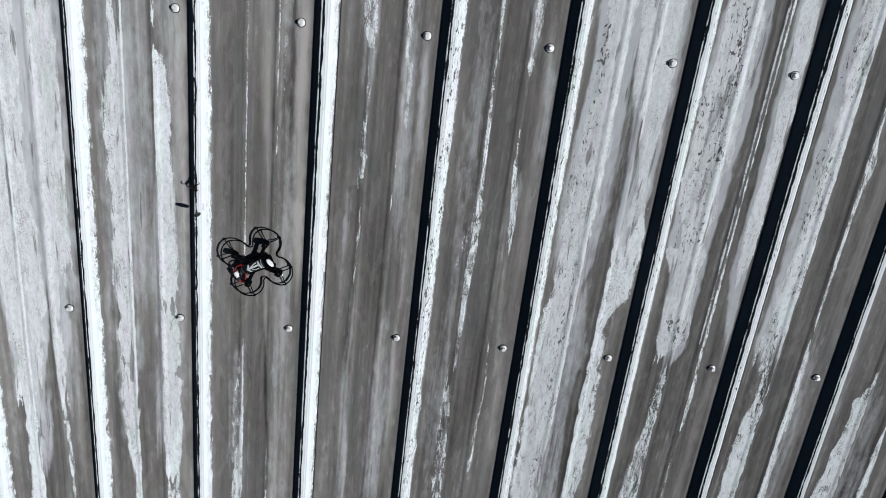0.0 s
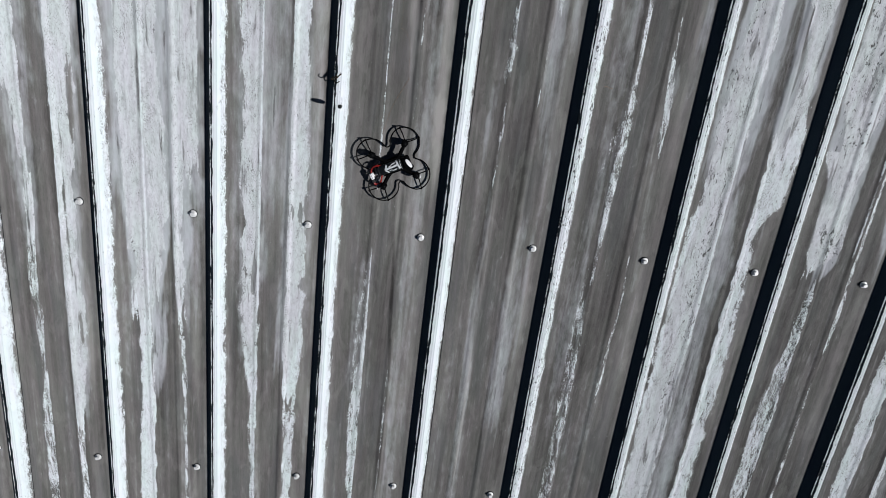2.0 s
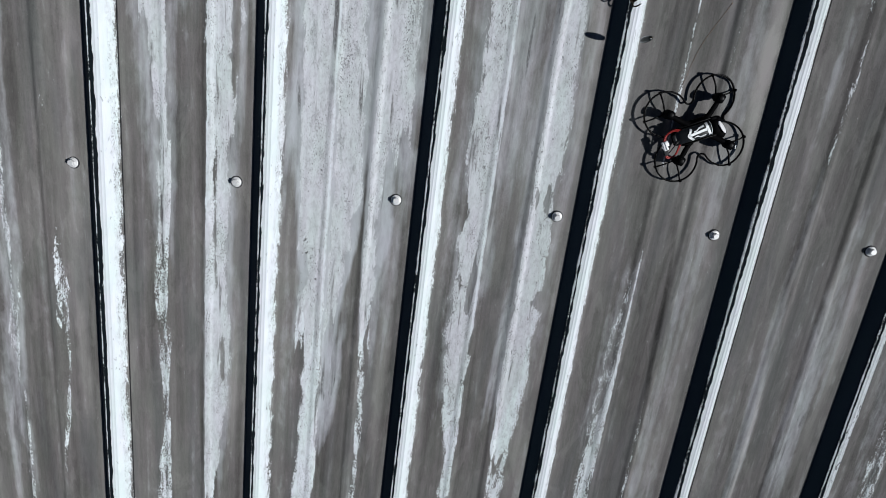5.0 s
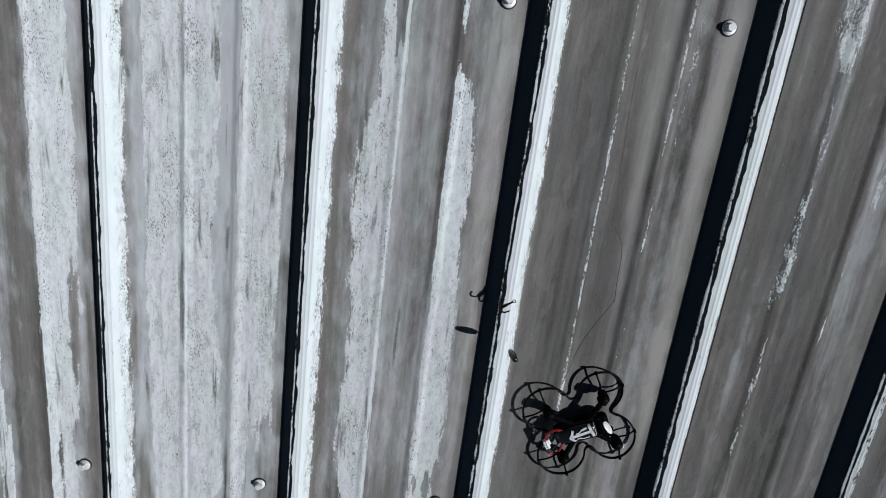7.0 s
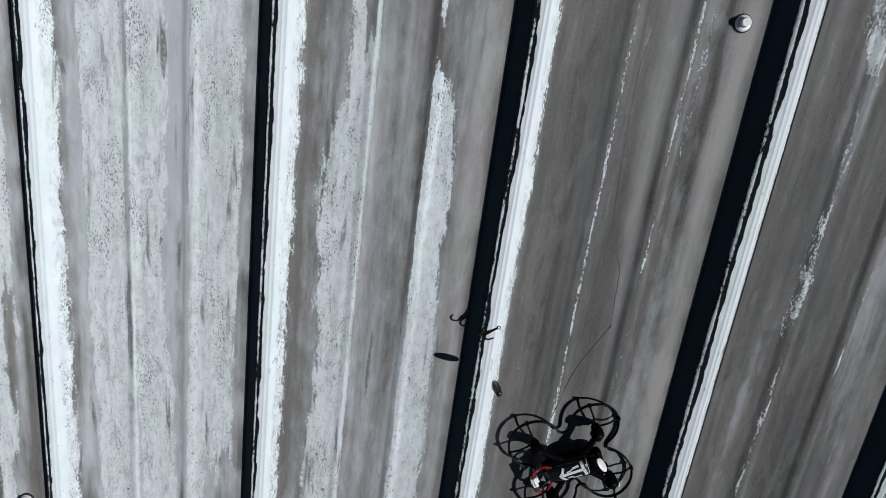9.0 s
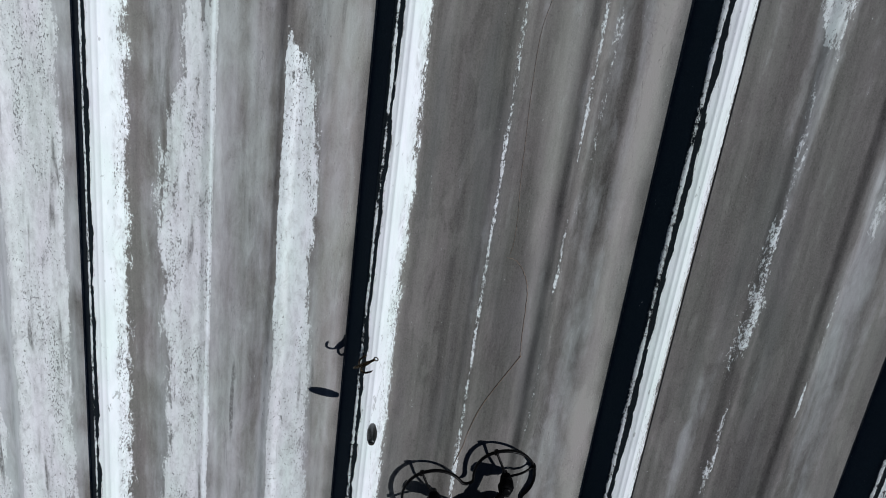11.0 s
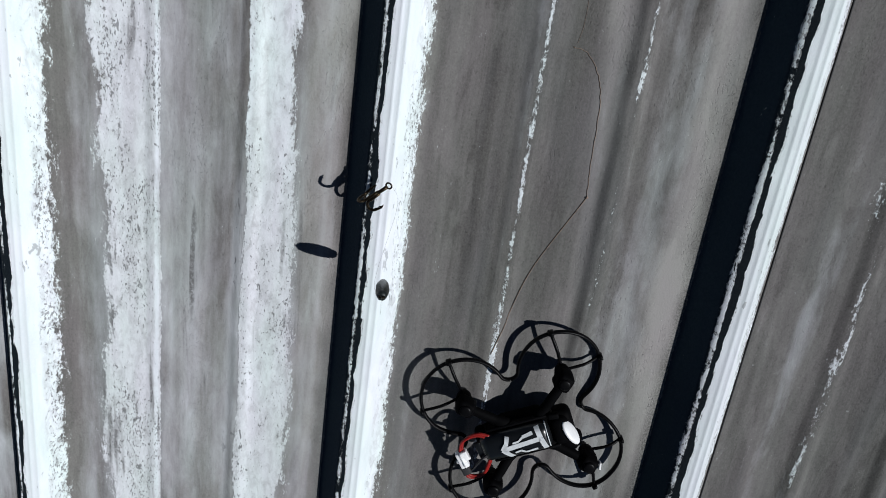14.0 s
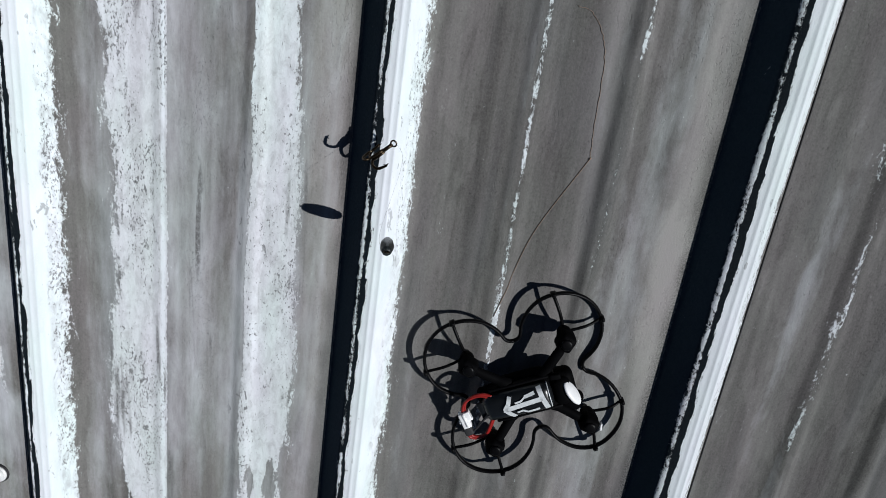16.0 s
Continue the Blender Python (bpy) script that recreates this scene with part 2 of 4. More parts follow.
def smooth_path(points, steps=8):
    """A Catmull-Rom line through points."""
    pts = [Vector(p) for p in points]
    pts = [pts[0] * 2 - pts[1], *pts, pts[-1] * 2 - pts[-2]]
    out = []
    for a, b, c, d in zip(pts, pts[1:], pts[2:], pts[3:]):
        for n in range(steps):
            s = n / steps
            out.append(0.5 * (2 * b + (c - a) * s + (2 * a - 5 * b + 4 * c - d) * s * s + (3 * b - a - 3 * c + d) * s ** 3))
    return out + [pts[-2]]


# ---------------------------------------------------------------- the roof
PITCH = 0.2286
RIB_H = 0.018
ROWS = (-1.22, -0.61, 0.0, 0.61, 1.22)
Y_LOW, Y_HIGH = -2.1, 1.9


def soft_step(x, lo, hi):
    s = np.clip((x - lo) / (hi - lo), 0, 1)
    return s * s * (3 - 2 * s)


def rib_height(dx):
    """Height of the sheet at dx metres right of the screw line of its rib."""
    flank = np.minimum((dx - 0.0240) / 0.0145, (0.0665 - dx) / 0.0145)
    k = 0.10
    flank = np.where(flank > 1 - k, np.minimum(1, 1 - k + (1 - np.exp(-np.maximum(flank - 1 + k, 0) / k)) * k), flank)
    flank = np.where(flank < k, np.maximum(0, k * np.exp((flank - k) / k) - 0.004), flank)
    height = RIB_H * flank * (np.abs(dx - 0.045) < 0.03)
    height = height + 0.0007 * np.exp(-((dx - 0.0525) / 0.0011) ** 2) + 0.0005 * np.exp(-((dx - 0.0478) / 0.0010) ** 2)
    for centre, rise in ((0.131, 0.0022), (0.189, 0.0027)):
        d = np.abs(dx - centre)
        height = height + rise * soft_step(0.0098 - d, 0.0, 0.0080)
    return height


def columns():
    """Where the sheet is cut across one pitch."""
    xs, x = [], 0.0
    while x < PITCH - 1e-6:
        xs.append(x)
        near_rib = 0.018 < x < 0.070
        near_small = any(abs(x - c) < 0.013 for c in (0.131, 0.189))
        x += 0.0006 if 0.0460 < x < 0.0550 else 0.0013 if near_rib else 0.0012 if near_small else 0.0024
    return np.array(xs)


def wave(seed, y, length):
    """A smooth random line along y, about -1 to 1."""
    rng = np.random.default_rng(seed)
    knots = rng.uniform(-1, 1, 256)
    s = (y + 4.0) / length
    i = np.floor(s).astype(int)
    f = s - i
    f = f * f * (3 - 2 * f)
    return knots[i % 256] * (1 - f) + knots[(i + 1) % 256] * f


# The sheet's wear, pan by pan. Each streak is (pan, level, outline, softness of its two edges and raggedness in mm);
# its outline runs down the slope: y (m), and from where to where across the pan (mm).
WEAR, FILM, VEIL, DARK, FLECK, GAPS = [], [], [], [], [], []


def streak(pan, level, outline, soft_a=4, soft_b=4, ragged=3):
    """The old white coat, bare or in flecks by its level."""
    WEAR.append((pan, level, outline, soft_a, soft_b, ragged))


def milk(pan, level, outline, soft_a=4, soft_b=4, ragged=3):
    """A thinned, milky film."""
    VEIL.append((pan, level, outline, soft_a, soft_b, ragged))


def gap(pan, level, outline, soft_a=4, soft_b=4, ragged=3):
    """Grime left standing inside a worn place."""
    GAPS.append((pan, level, outline, soft_a, soft_b, ragged))


def speck(pan, level, outline, soft_a=8, soft_b=8, ragged=3):
    """Dark flecks in clusters."""
    FLECK.append((pan, level, outline, soft_a, soft_b, ragged))


def worn(pan, x0, x1, top, bottom, level=1.0, up=0.0, down=0.0, keep=0.5):
    """A straight streak. up, down: how far (m) its ends run out to a point; keep: where across it that point lies."""
    point = x0 + (x1 - x0) * keep
    rows = ([(top, point, point)] if up else []) + [(top - up, x0, x1), (bottom + down, x0, x1)] + ([(bottom, point, point)] if down else [])
    streak(pan, level, rows, 4, 4, 4)


def veiled(pan, x0, x1, top, bottom, level=0.5):
    milk(pan, level, [(top, x0, x1), (bottom, x0, x1)], 16, 16, 8)


def flecked(pan, x0, x1, top, bottom, level=0.5):
    speck(pan, level, [(top, x0, x1), (bottom, x0, x1)], 8, 8, 4)


def pale(pan, x0, x1, top, bottom, level=0.5):
    FILM.append((pan, level, [(top, x0, x1), (bottom, x0, x1)], 6, 6, 5))


def band(pan, level, outline, soft_a=4, soft_b=4, ragged=3):
    """A lighter band in the film."""
    FILM.append((pan, level, outline, soft_a, soft_b, ragged))


def shade(pan, level, outline, soft_a=4, soft_b=4, ragged=3):
    """A darker band: thicker grime, and the shade painted beside a small rib."""
    DARK.append((pan, level, outline, soft_a, soft_b, ragged))


def dark(pan, x0, x1, top, bottom, level=0.5):
    DARK.append((pan, level, [(top, x0, x1), (bottom, x0, x1)], 4, 4, 3))


# far pans beyond the others
worn(-5, 118, 131, 0.3, -0.6, 0.55)
worn(7, 110, 131, 0.9, -0.7, 0.6)
# pan -3, upper part
worn(-3, 92, 132, 1.5, 0.24, 1.08)
worn(-3, 186, 235, 1.5, 0.20, 1.02)
worn(-2, 190, 238, 1.5, 0.06, 0.84)
veiled(-3, 84, 152, 1.5, 0.22, 0.70)
veiled(-3, 184, 246, 1.5, 0.22, 0.85)
# pan -1, upper part
worn(-1, 100, 116, 1.5, 0.58, 0.66)
worn(-1, 186, 193, 1.5, 0.53, 0.54)
veiled(-2, 70, 247, 1.5, 0.02, 0.95)
veiled(-2, 190, 240, 0.10, -0.22, 0.38)
veiled(-1, 80, 180, 1.5, 0.02, 0.44)
veiled(-1, 184, 240, 0.66, -0.30, 0.32)
# pan 0
worn(0, 130, 134, 0.85, 0.56, 0.50)
worn(0, 130.5, 134, 0.58, 0.22, 0.60)
worn(0, 130, 134, 0.24, 0.12, 0.56)
worn(0, 188, 192, 0.72, 0.46, 0.70, 0.08, 0.06, 0.3)
worn(0, 189, 192.5, 0.44, 0.34, 0.60, 0.02, 0.03)
worn(0, 189, 192, 0.33, 0.22, 0.53)
worn(0, 198, 204, 0.72, 0.45, 0.36)
worn(0, 124, 132, -0.68, -1.5, 0.60)
worn(0, 185, 190, -0.30, -0.60, 0.50)
veiled(0, 194, 226, 0.80, -0.90, 0.30)
# pan 1
streak(1, 0.62, ((1.500, 111, 136), (0.664, 111, 136), (0.618, 112, 139), (0.586, 123, 136), (0.571, 132, 136)), 4, 4, 3)
streak(1, 0.50, ((0.533, 124, 133), (0.472, 128, 136)), 2, 2, 1)
streak(1, 0.50, ((0.432, 123, 132), (0.379, 119, 136), (0.331, 118, 130), (0.319, 120, 126)), 4, 4, 3)
streak(1, 0.40, ((0.427, 127, 133), (0.302, 129, 133), (0.194, 128, 133), (0.134, 127, 133)), 2, 2, 1)
streak(1, 0.60, ((1.500, 188, 201), (0.672, 188, 201), (0.620, 187, 204), (0.589, 188, 203), (0.552, 199, 209), (0.497, 201, 211), (0.458, 201, 208), (0.434, 201, 205)), 4, 4, 3)
streak(1, 0.50, ((0.375, 191, 194), (0.289, 189, 192)), 2, 2, 1)
milk(1, 0.35, ((1.500, 106, 141), (0.664, 106, 141), (0.571, 121, 141), (0.505, 117, 140)), 8, 8, 3)
milk(1, 0.42, ((1.500, 185, 206), (0.672, 185, 206), (0.568, 189, 211), (0.446, 194, 214), (0.400, 190, 231), (0.203, 198, 226)), 8, 8, 3)
milk(1, 0.50, ((0.081, 196, 212), (-0.004, 183, 209), (-0.136, 187, 227), (-0.230, 184, 215), (-0.412, 184, 219)), 6, 8, 3)
milk(1, 0.32, ((0.133, 119, 130), (-0.012, 114, 135), (-0.420, 124, 141), (-0.900, 124, 141)), 4, 4, 3)
milk(1, 0.40, ((0.608, 219, 232), (0.517, 222, 237), (0.380, 228, 245)), 6, 6, 3)
milk(1, 0.55, ((-0.008, 216, 225), (-0.119, 220, 229), (-0.211, 222, 230)), 3, 3, 3)
# pan 2
streak(2, 0.54, ((1.500, 128, 136), (0.690, 128, 136), (0.597, 132, 137)), 2, 2, 1)
streak(2, 0.61, ((0.575, 129, 134), (0.532, 128, 135), (0.462, 130, 138), (0.406, 130, 139), (0.358, 131, 141), (0.296, 130, 143), (0.233, 128, 145), (0.180, 125, 142), (0.119, 124, 138), (0.043, 125, 136), (-0.022, 126, 134)), 2, 2, 2)
streak(2, 0.40, ((0.307, 118, 146), (0.232, 110, 147), (0.179, 104, 141)), 8, 3, 3)
streak(2, 0.46, ((-0.045, 113, 120), (-0.166, 107, 134), (-0.310, 112, 140), (-0.800, 112, 140)), 4, 4, 3)
streak(2, 0.60, ((1.500, 190, 209), (0.698, 190, 209), (0.640, 190, 207), (0.577, 192, 202), (0.540, 197, 204)), 4, 4, 3)
streak(2, 0.46, ((0.535, 199, 206), (0.480, 201, 207)), 2, 2, 2)
streak(2, 0.60, ((0.412, 192, 199), (0.396, 191, 202), (0.344, 195, 211), (0.278, 199, 213), (0.221, 201, 210), (0.185, 203, 208)), 3, 3, 3)
streak(2, 0.50, ((-0.007, 194, 198), (-0.088, 200, 204), (-0.173, 192, 200), (-0.303, 185, 196)), 2, 2, 1)
milk(2, 0.55, ((1.500, 184, 211), (0.698, 184, 211), (0.625, 187, 206), (0.572, 195, 205)), 8, 8, 3)
milk(2, 0.62, ((0.395, 190, 210), (0.354, 193, 215), (0.311, 196, 213), (0.291, 198, 206)), 5, 5, 3)
milk(2, 0.55, ((0.608, 226, 241), (0.543, 230, 246), (0.476, 234, 246), (0.418, 233, 246)), 6, 6, 3)
milk(2, 0.25, ((0.667, 86, 130), (0.584, 91, 130), (0.512, 89, 129), (0.178, 94, 131), (-0.062, 75, 128), (-0.379, 88, 144)), 14, 10, 3)
# pan 3
milk(3, 1.05, ((1.500, 75, 242), (0.719, 75, 242), (0.632, 80, 241), (0.566, 79, 246), (0.476, 72, 240), (0.369, 69, 240), (0.248, 69, 210)), 5, 4, 3)
streak(3, 0.84, ((1.500, 91, 145), (0.715, 91, 145), (0.657, 93, 140), (0.567, 94, 140), (0.472, 86, 144), (0.364, 79, 139), (0.244, 76, 142)), 14, 5, 5)
streak(3, 1.00, ((1.500, 151, 236), (0.723, 151, 236), (0.654, 160, 228), (0.576, 164, 240), (0.483, 200, 232), (0.417, 207, 230), (0.349, 204, 238), (0.256, 189, 244)), 10, 8, 5)
streak(3, 1.30, ((1.500, 129, 135), (0.717, 129, 135), (0.659, 130, 135), (0.569, 130, 135), (0.506, 129, 135), (0.408, 130, 135), (0.269, 130, 135), (0.180, 130, 135), (0.055, 129, 135), (-0.047, 130, 135), (-0.154, 128, 135)), 3, 2, 1)
streak(3, 0.80, ((0.300, 95, 134), (0.178, 80, 134), (0.137, 80, 134), (0.109, 73, 134), (0.039, 71, 134), (-0.035, 69, 134), (-0.072, 69, 134), (-0.148, 69, 134), (-0.219, 69, 134), (-0.252, 72, 134), (-0.369, 69, 134), (-0.750, 69, 134)), 7, 5, 4)
milk(3, 0.62, ((0.330, 81, 158), (0.110, 85, 161), (0.019, 81, 178), (-0.094, 73, 162), (-0.203, 83, 168), (-0.369, 73, 179), (-0.750, 73, 179)), 6, 6, 3)
streak(3, 0.78, ((0.300, 186, 246), (0.194, 186, 246), (0.157, 186, 246), (0.133, 186, 230), (0.101, 186, 217), (0.073, 186, 210), (0.021, 186, 214), (-0.062, 186, 217), (-0.148, 186, 224), (-0.237, 186, 226), (-0.358, 186, 224), (-0.950, 186, 224)), 3, 10, 4)
gap(3, 1.00, ((0.600, 156, 160), (0.569, 157, 165), (0.512, 162, 176), (0.461, 161, 181), (0.389, 160, 184), (0.301, 158, 184), (0.211, 156, 188), (0.170, 140, 165)), 3, 3, 4)
gap(3, 0.80, ((0.468, 104, 111), (0.439, 101, 119), (0.405, 102, 112)), 3, 3, 4)
gap(3, 0.90, ((0.477, 192, 196), (0.442, 194, 203), (0.398, 197, 203)), 2, 2, 1)
gap(3, 0.60, ((0.709, 69, 75), (0.623, 69, 84), (0.555, 69, 79), (0.511, 69, 73)), 3, 3, 3)
gap(3, 0.60, ((0.549, 231, 246), (0.473, 235, 241)), 3, 4, 3)
speck(3, 0.95, ((0.683, 83, 105), (0.613, 86, 107)), 8, 8, 3)
speck(3, 1.20, ((0.461, 99, 119), (0.405, 98, 119)), 6, 6, 3)
speck(3, 0.60, ((0.606, 69, 111), (0.457, 72, 121), (0.243, 72, 120), (0.109, 98, 136), (-0.033, 103, 148), (-0.352, 99, 155)), 10, 10, 3)
speck(3, 1.00, ((0.109, 104, 114), (0.016, 101, 110), (-0.034, 109, 122)), 4, 4, 3)
# pan 4
milk(4, 1.05, ((1.500, 75, 161), (0.741, 75, 161), (0.683, 71, 163), (0.593, 69, 166), (0.498, 69, 166), (0.458, 69, 161), (0.363, 69, 159), (0.270, 69, 154), (0.196, 89, 156), (0.120, 93, 157), (0.049, 96, 160), (0.000, 112, 134)), 4, 4, 4)
streak(4, 0.78, ((1.500, 81, 142), (0.740, 81, 142), (0.682, 77, 146), (0.592, 74, 150), (0.477, 69, 155), (0.362, 69, 149), (0.270, 96, 148), (0.270, 69, 147), (0.196, 92, 150), (0.120, 96, 155), (0.064, 95, 162), (0.021, 98, 112)), 4, 6, 6)
streak(4, 1.20, ((1.500, 126, 141), (0.742, 126, 141), (0.595, 127, 141), (0.394, 127, 140), (0.230, 128, 138)), 3, 3, 1)
streak(4, 1.25, ((1.500, 129, 135), (0.742, 129, 135), (0.685, 129, 135), (0.595, 129, 135), (0.500, 130, 135), (0.394, 130, 135), (0.274, 129, 135), (0.199, 131, 135), (0.061, 129, 135)), 3, 2, 1)
streak(4, 0.62, ((0.008, 124, 134), (-0.068, 115, 134), (-0.130, 114, 134), (-0.219, 102, 134), (-0.341, 93, 134), (-0.750, 93, 134)), 5, 3, 3)
streak(4, 0.64, ((1.500, 184, 189), (0.749, 184, 189), (0.662, 184, 188), (0.608, 184, 188), (0.507, 184, 189), (0.408, 184, 189), (0.280, 184, 188), (0.166, 184, 189), (0.096, 184, 188)), 2, 2, 1)
streak(4, 0.62, ((1.500, 192, 199), (0.750, 192, 199), (0.663, 192, 197), (0.603, 192, 197), (0.508, 192, 197), (0.409, 192, 197), (0.282, 192, 198), (0.167, 192, 200), (0.080, 192, 201), (0.007, 192, 201), (-0.078, 192, 203), (-0.157, 192, 200)), 2, 2, 1)
streak(4, 0.52, ((-0.228, 188, 193), (-0.332, 188, 196), (-0.800, 188, 196)), 2, 2, 1)
milk(4, 1.05, ((1.500, 202, 242), (0.753, 202, 242), (0.666, 204, 246), (0.587, 207, 246), (0.498, 211, 246), (0.404, 214, 246), (0.284, 213, 246), (0.238, 209, 246), (0.171, 220, 246), (0.085, 235, 246)), 4, 3, 3)
streak(4, 1.12, ((1.500, 208, 239), (0.753, 208, 239), (0.666, 212, 246), (0.575, 216, 246), (0.404, 220, 246), (0.284, 218, 246), (0.209, 228, 245)), 4, 4, 4)
speck(4, 1.20, ((0.723, 99, 125), (0.653, 104, 128), (0.587, 108, 133), (0.549, 111, 130)), 8, 8, 3)
speck(4, 1.10, ((0.486, 114, 135), (0.433, 112, 133)), 6, 6, 3)
gap(4, 0.62, ((0.612, 110, 121), (0.570, 96, 122), (0.530, 90, 113), (0.489, 94, 110)), 7, 7, 6)
gap(4, 0.60, ((0.410, 103, 119), (0.364, 107, 123)), 6, 6, 5)
speck(4, 1.00, ((0.392, 114, 130), (0.294, 117, 134), (0.227, 124, 138)), 6, 6, 3)
speck(4, 0.75, ((1.000, 69, 117), (0.738, 69, 117), (0.559, 69, 127), (0.269, 70, 125)), 10, 10, 3)
speck(4, 1.15, ((0.143, 108, 149), (0.064, 103, 157)), 6, 6, 3)
speck(4, 0.90, ((0.008, 123, 145), (-0.130, 108, 138), (-0.341, 105, 152)), 6, 6, 3)
# pan 5
milk(5, 1.05, ((1.500, 76, 136), (0.768, 76, 136), (0.680, 78, 136), (0.588, 80, 136), (0.491, 82, 136), (0.390, 81, 136), (0.297, 82, 136), (0.184, 84, 136), (0.066, 78, 136), (0.029, 83, 136)), 5, 2, 4)
streak(5, 1.22, ((1.500, 108, 136), (0.768, 108, 136), (0.681, 109, 136), (0.492, 108, 137), (0.390, 106, 137), (0.298, 102, 137), (0.185, 100, 136), (0.100, 104, 134)), 9, 3, 4)
streak(5, 0.64, ((1.500, 84, 134), (0.768, 84, 134), (0.681, 97, 134), (0.589, 100, 134), (0.492, 99, 134), (0.390, 98, 134), (0.298, 98, 134), (0.223, 89, 134), (0.185, 90, 134), (0.106, 91, 134), (0.066, 82, 134), (0.041, 83, 134)), 8, 4, 5)
gap(5, 0.80, ((0.074, 124, 129), (0.028, 115, 131)), 3, 3, 2)
streak(5, 0.60, ((0.021, 109, 134), (-0.060, 112, 134)), 4, 2, 3)
streak(5, 0.80, ((-0.052, 111, 134), (-0.104, 99, 134), (-0.193, 97, 134), (-0.316, 94, 134), (-0.800, 94, 134)), 5, 4, 5)
streak(5, 0.62, ((0.620, 187, 196), (0.533, 187, 196), (0.482, 187, 208), (0.428, 187, 200), (0.365, 187, 196), (0.307, 187, 197), (0.231, 187, 194), (0.154, 187, 193)), 2, 2, 1)
streak(5, 0.82, ((0.098, 187, 193), (0.050, 187, 203), (-0.008, 187, 203), (-0.094, 187, 207), (-0.147, 187, 201), (-0.229, 187, 203), (-0.306, 187, 204), (-0.800, 187, 204)), 2, 4, 3)
milk(5, 0.45, ((0.090, 191, 209), (-0.094, 193, 223), (-0.306, 193, 225), (-0.800, 193, 225)), 5, 5, 3)
speck(5, 1.10, ((0.541, 90, 110), (0.483, 95, 115)), 6, 6, 3)
speck(5, 0.60, ((0.737, 86, 129), (0.523, 83, 135), (0.145, 97, 140), (-0.194, 98, 145)), 10, 10, 3)
# pan 6
streak(6, 0.75, ((0.011, 126, 133), (-0.032, 105, 133), (-0.120, 99, 133), (-0.212, 90, 133), (-0.287, 84, 133), (-0.800, 84, 133)), 5, 3, 4)
streak(6, 0.70, ((-0.105, 186, 201), (-0.203, 186, 203), (-0.278, 186, 205), (-0.800, 186, 205)), 3, 3, 3)
milk(6, 0.45, ((-0.006, 127, 164), (-0.286, 115, 194), (-0.800, 115, 194)), 8, 8, 3)
# pan -4
streak(-4, 0.60, ((1.500, 111, 131), (0.234, 111, 131), (0.201, 112, 131), (0.173, 121, 131), (0.122, 122, 131), (0.062, 122, 131), (0.000, 123, 131), (-0.064, 119, 131), (-0.103, 119, 131), (-0.158, 126, 131), (-0.214, 124, 131)), 2, 2, 1)
streak(-4, 0.52, ((-0.216, 122, 138), (-0.289, 112, 131), (-0.334, 122, 130)), 2, 2, 1)
streak(-4, 0.54, ((-0.410, 130, 134), (-0.523, 130, 136), (-0.661, 124, 135), (-0.809, 119, 130), (-1.200, 119, 130)), 2, 2, 1)
streak(-4, 0.52, ((-0.082, 202, 205), (-0.136, 191, 204), (-0.205, 192, 208), (-0.250, 199, 209), (-0.316, 203, 208), (-0.401, 195, 203), (-0.499, 186, 192)), 2, 2, 1)
milk(-4, 0.40, ((1.000, 117, 149), (0.234, 117, 149), (0.061, 116, 144), (-0.131, 112, 145), (-0.365, 99, 134), (-0.525, 94, 141)), 10, 5, 3)
# pan -3
streak(-3, 1.00, ((0.300, 100, 133), (0.260, 100, 133), (0.227, 100, 133), (0.216, 109, 133), (0.177, 110, 133), (0.148, 113, 133), (0.076, 114, 133), (0.061, 122, 133), (0.040, 123, 133), (-0.024, 124, 133), (-0.090, 124, 133)), 4, 4, 3)
streak(-3, 0.54, ((0.026, 117, 125), (-0.077, 117, 135), (-0.187, 109, 132), (-0.261, 113, 136), (-0.374, 120, 131), (-0.446, 117, 130)), 2, 2, 1)
streak(-3, 0.62, ((-0.438, 119, 133), (-0.478, 111, 133), (-0.580, 109, 133), (-0.780, 111, 133), (-1.300, 111, 133)), 4, 2, 3)
streak(-3, 1.00, ((0.270, 187, 231), (0.270, 187, 231), (0.214, 187, 223), (0.163, 187, 216), (0.149, 187, 227), (0.098, 187, 229), (0.074, 187, 227), (0.043, 187, 216), (0.011, 187, 220), (-0.067, 187, 221), (-0.177, 187, 218), (-0.222, 187, 223), (-0.310, 187, 220), (-0.404, 187, 218), (-0.440, 187, 211), (-0.502, 187, 206), (-0.528, 187, 207)), 2, 8, 4)
streak(-3, 0.58, ((-0.528, 187, 203), (-0.624, 187, 200), (-0.771, 187, 204), (-1.300, 187, 204)), 2, 2, 3)
gap(-3, 0.90, ((0.228, 222, 232), (0.165, 219, 232)), 4, 3, 2)
gap(-3, 0.90, ((-0.258, 207, 215), (-0.310, 209, 217)), 2, 2, 1)
gap(-3, 0.70, ((0.029, 196, 202), (-0.068, 197, 202), (-0.163, 200, 204)), 2, 2, 1)
milk(-3, 0.55, ((0.270, 97, 150), (0.260, 97, 150), (0.147, 95, 146), (0.076, 100, 147), (-0.104, 109, 142)), 14, 6, 3)
milk(-3, 0.62, ((0.270, 188, 240), (0.270, 188, 240), (0.098, 190, 237), (-0.094, 187, 228), (-0.404, 185, 224), (-0.528, 187, 212)), 3, 7, 3)
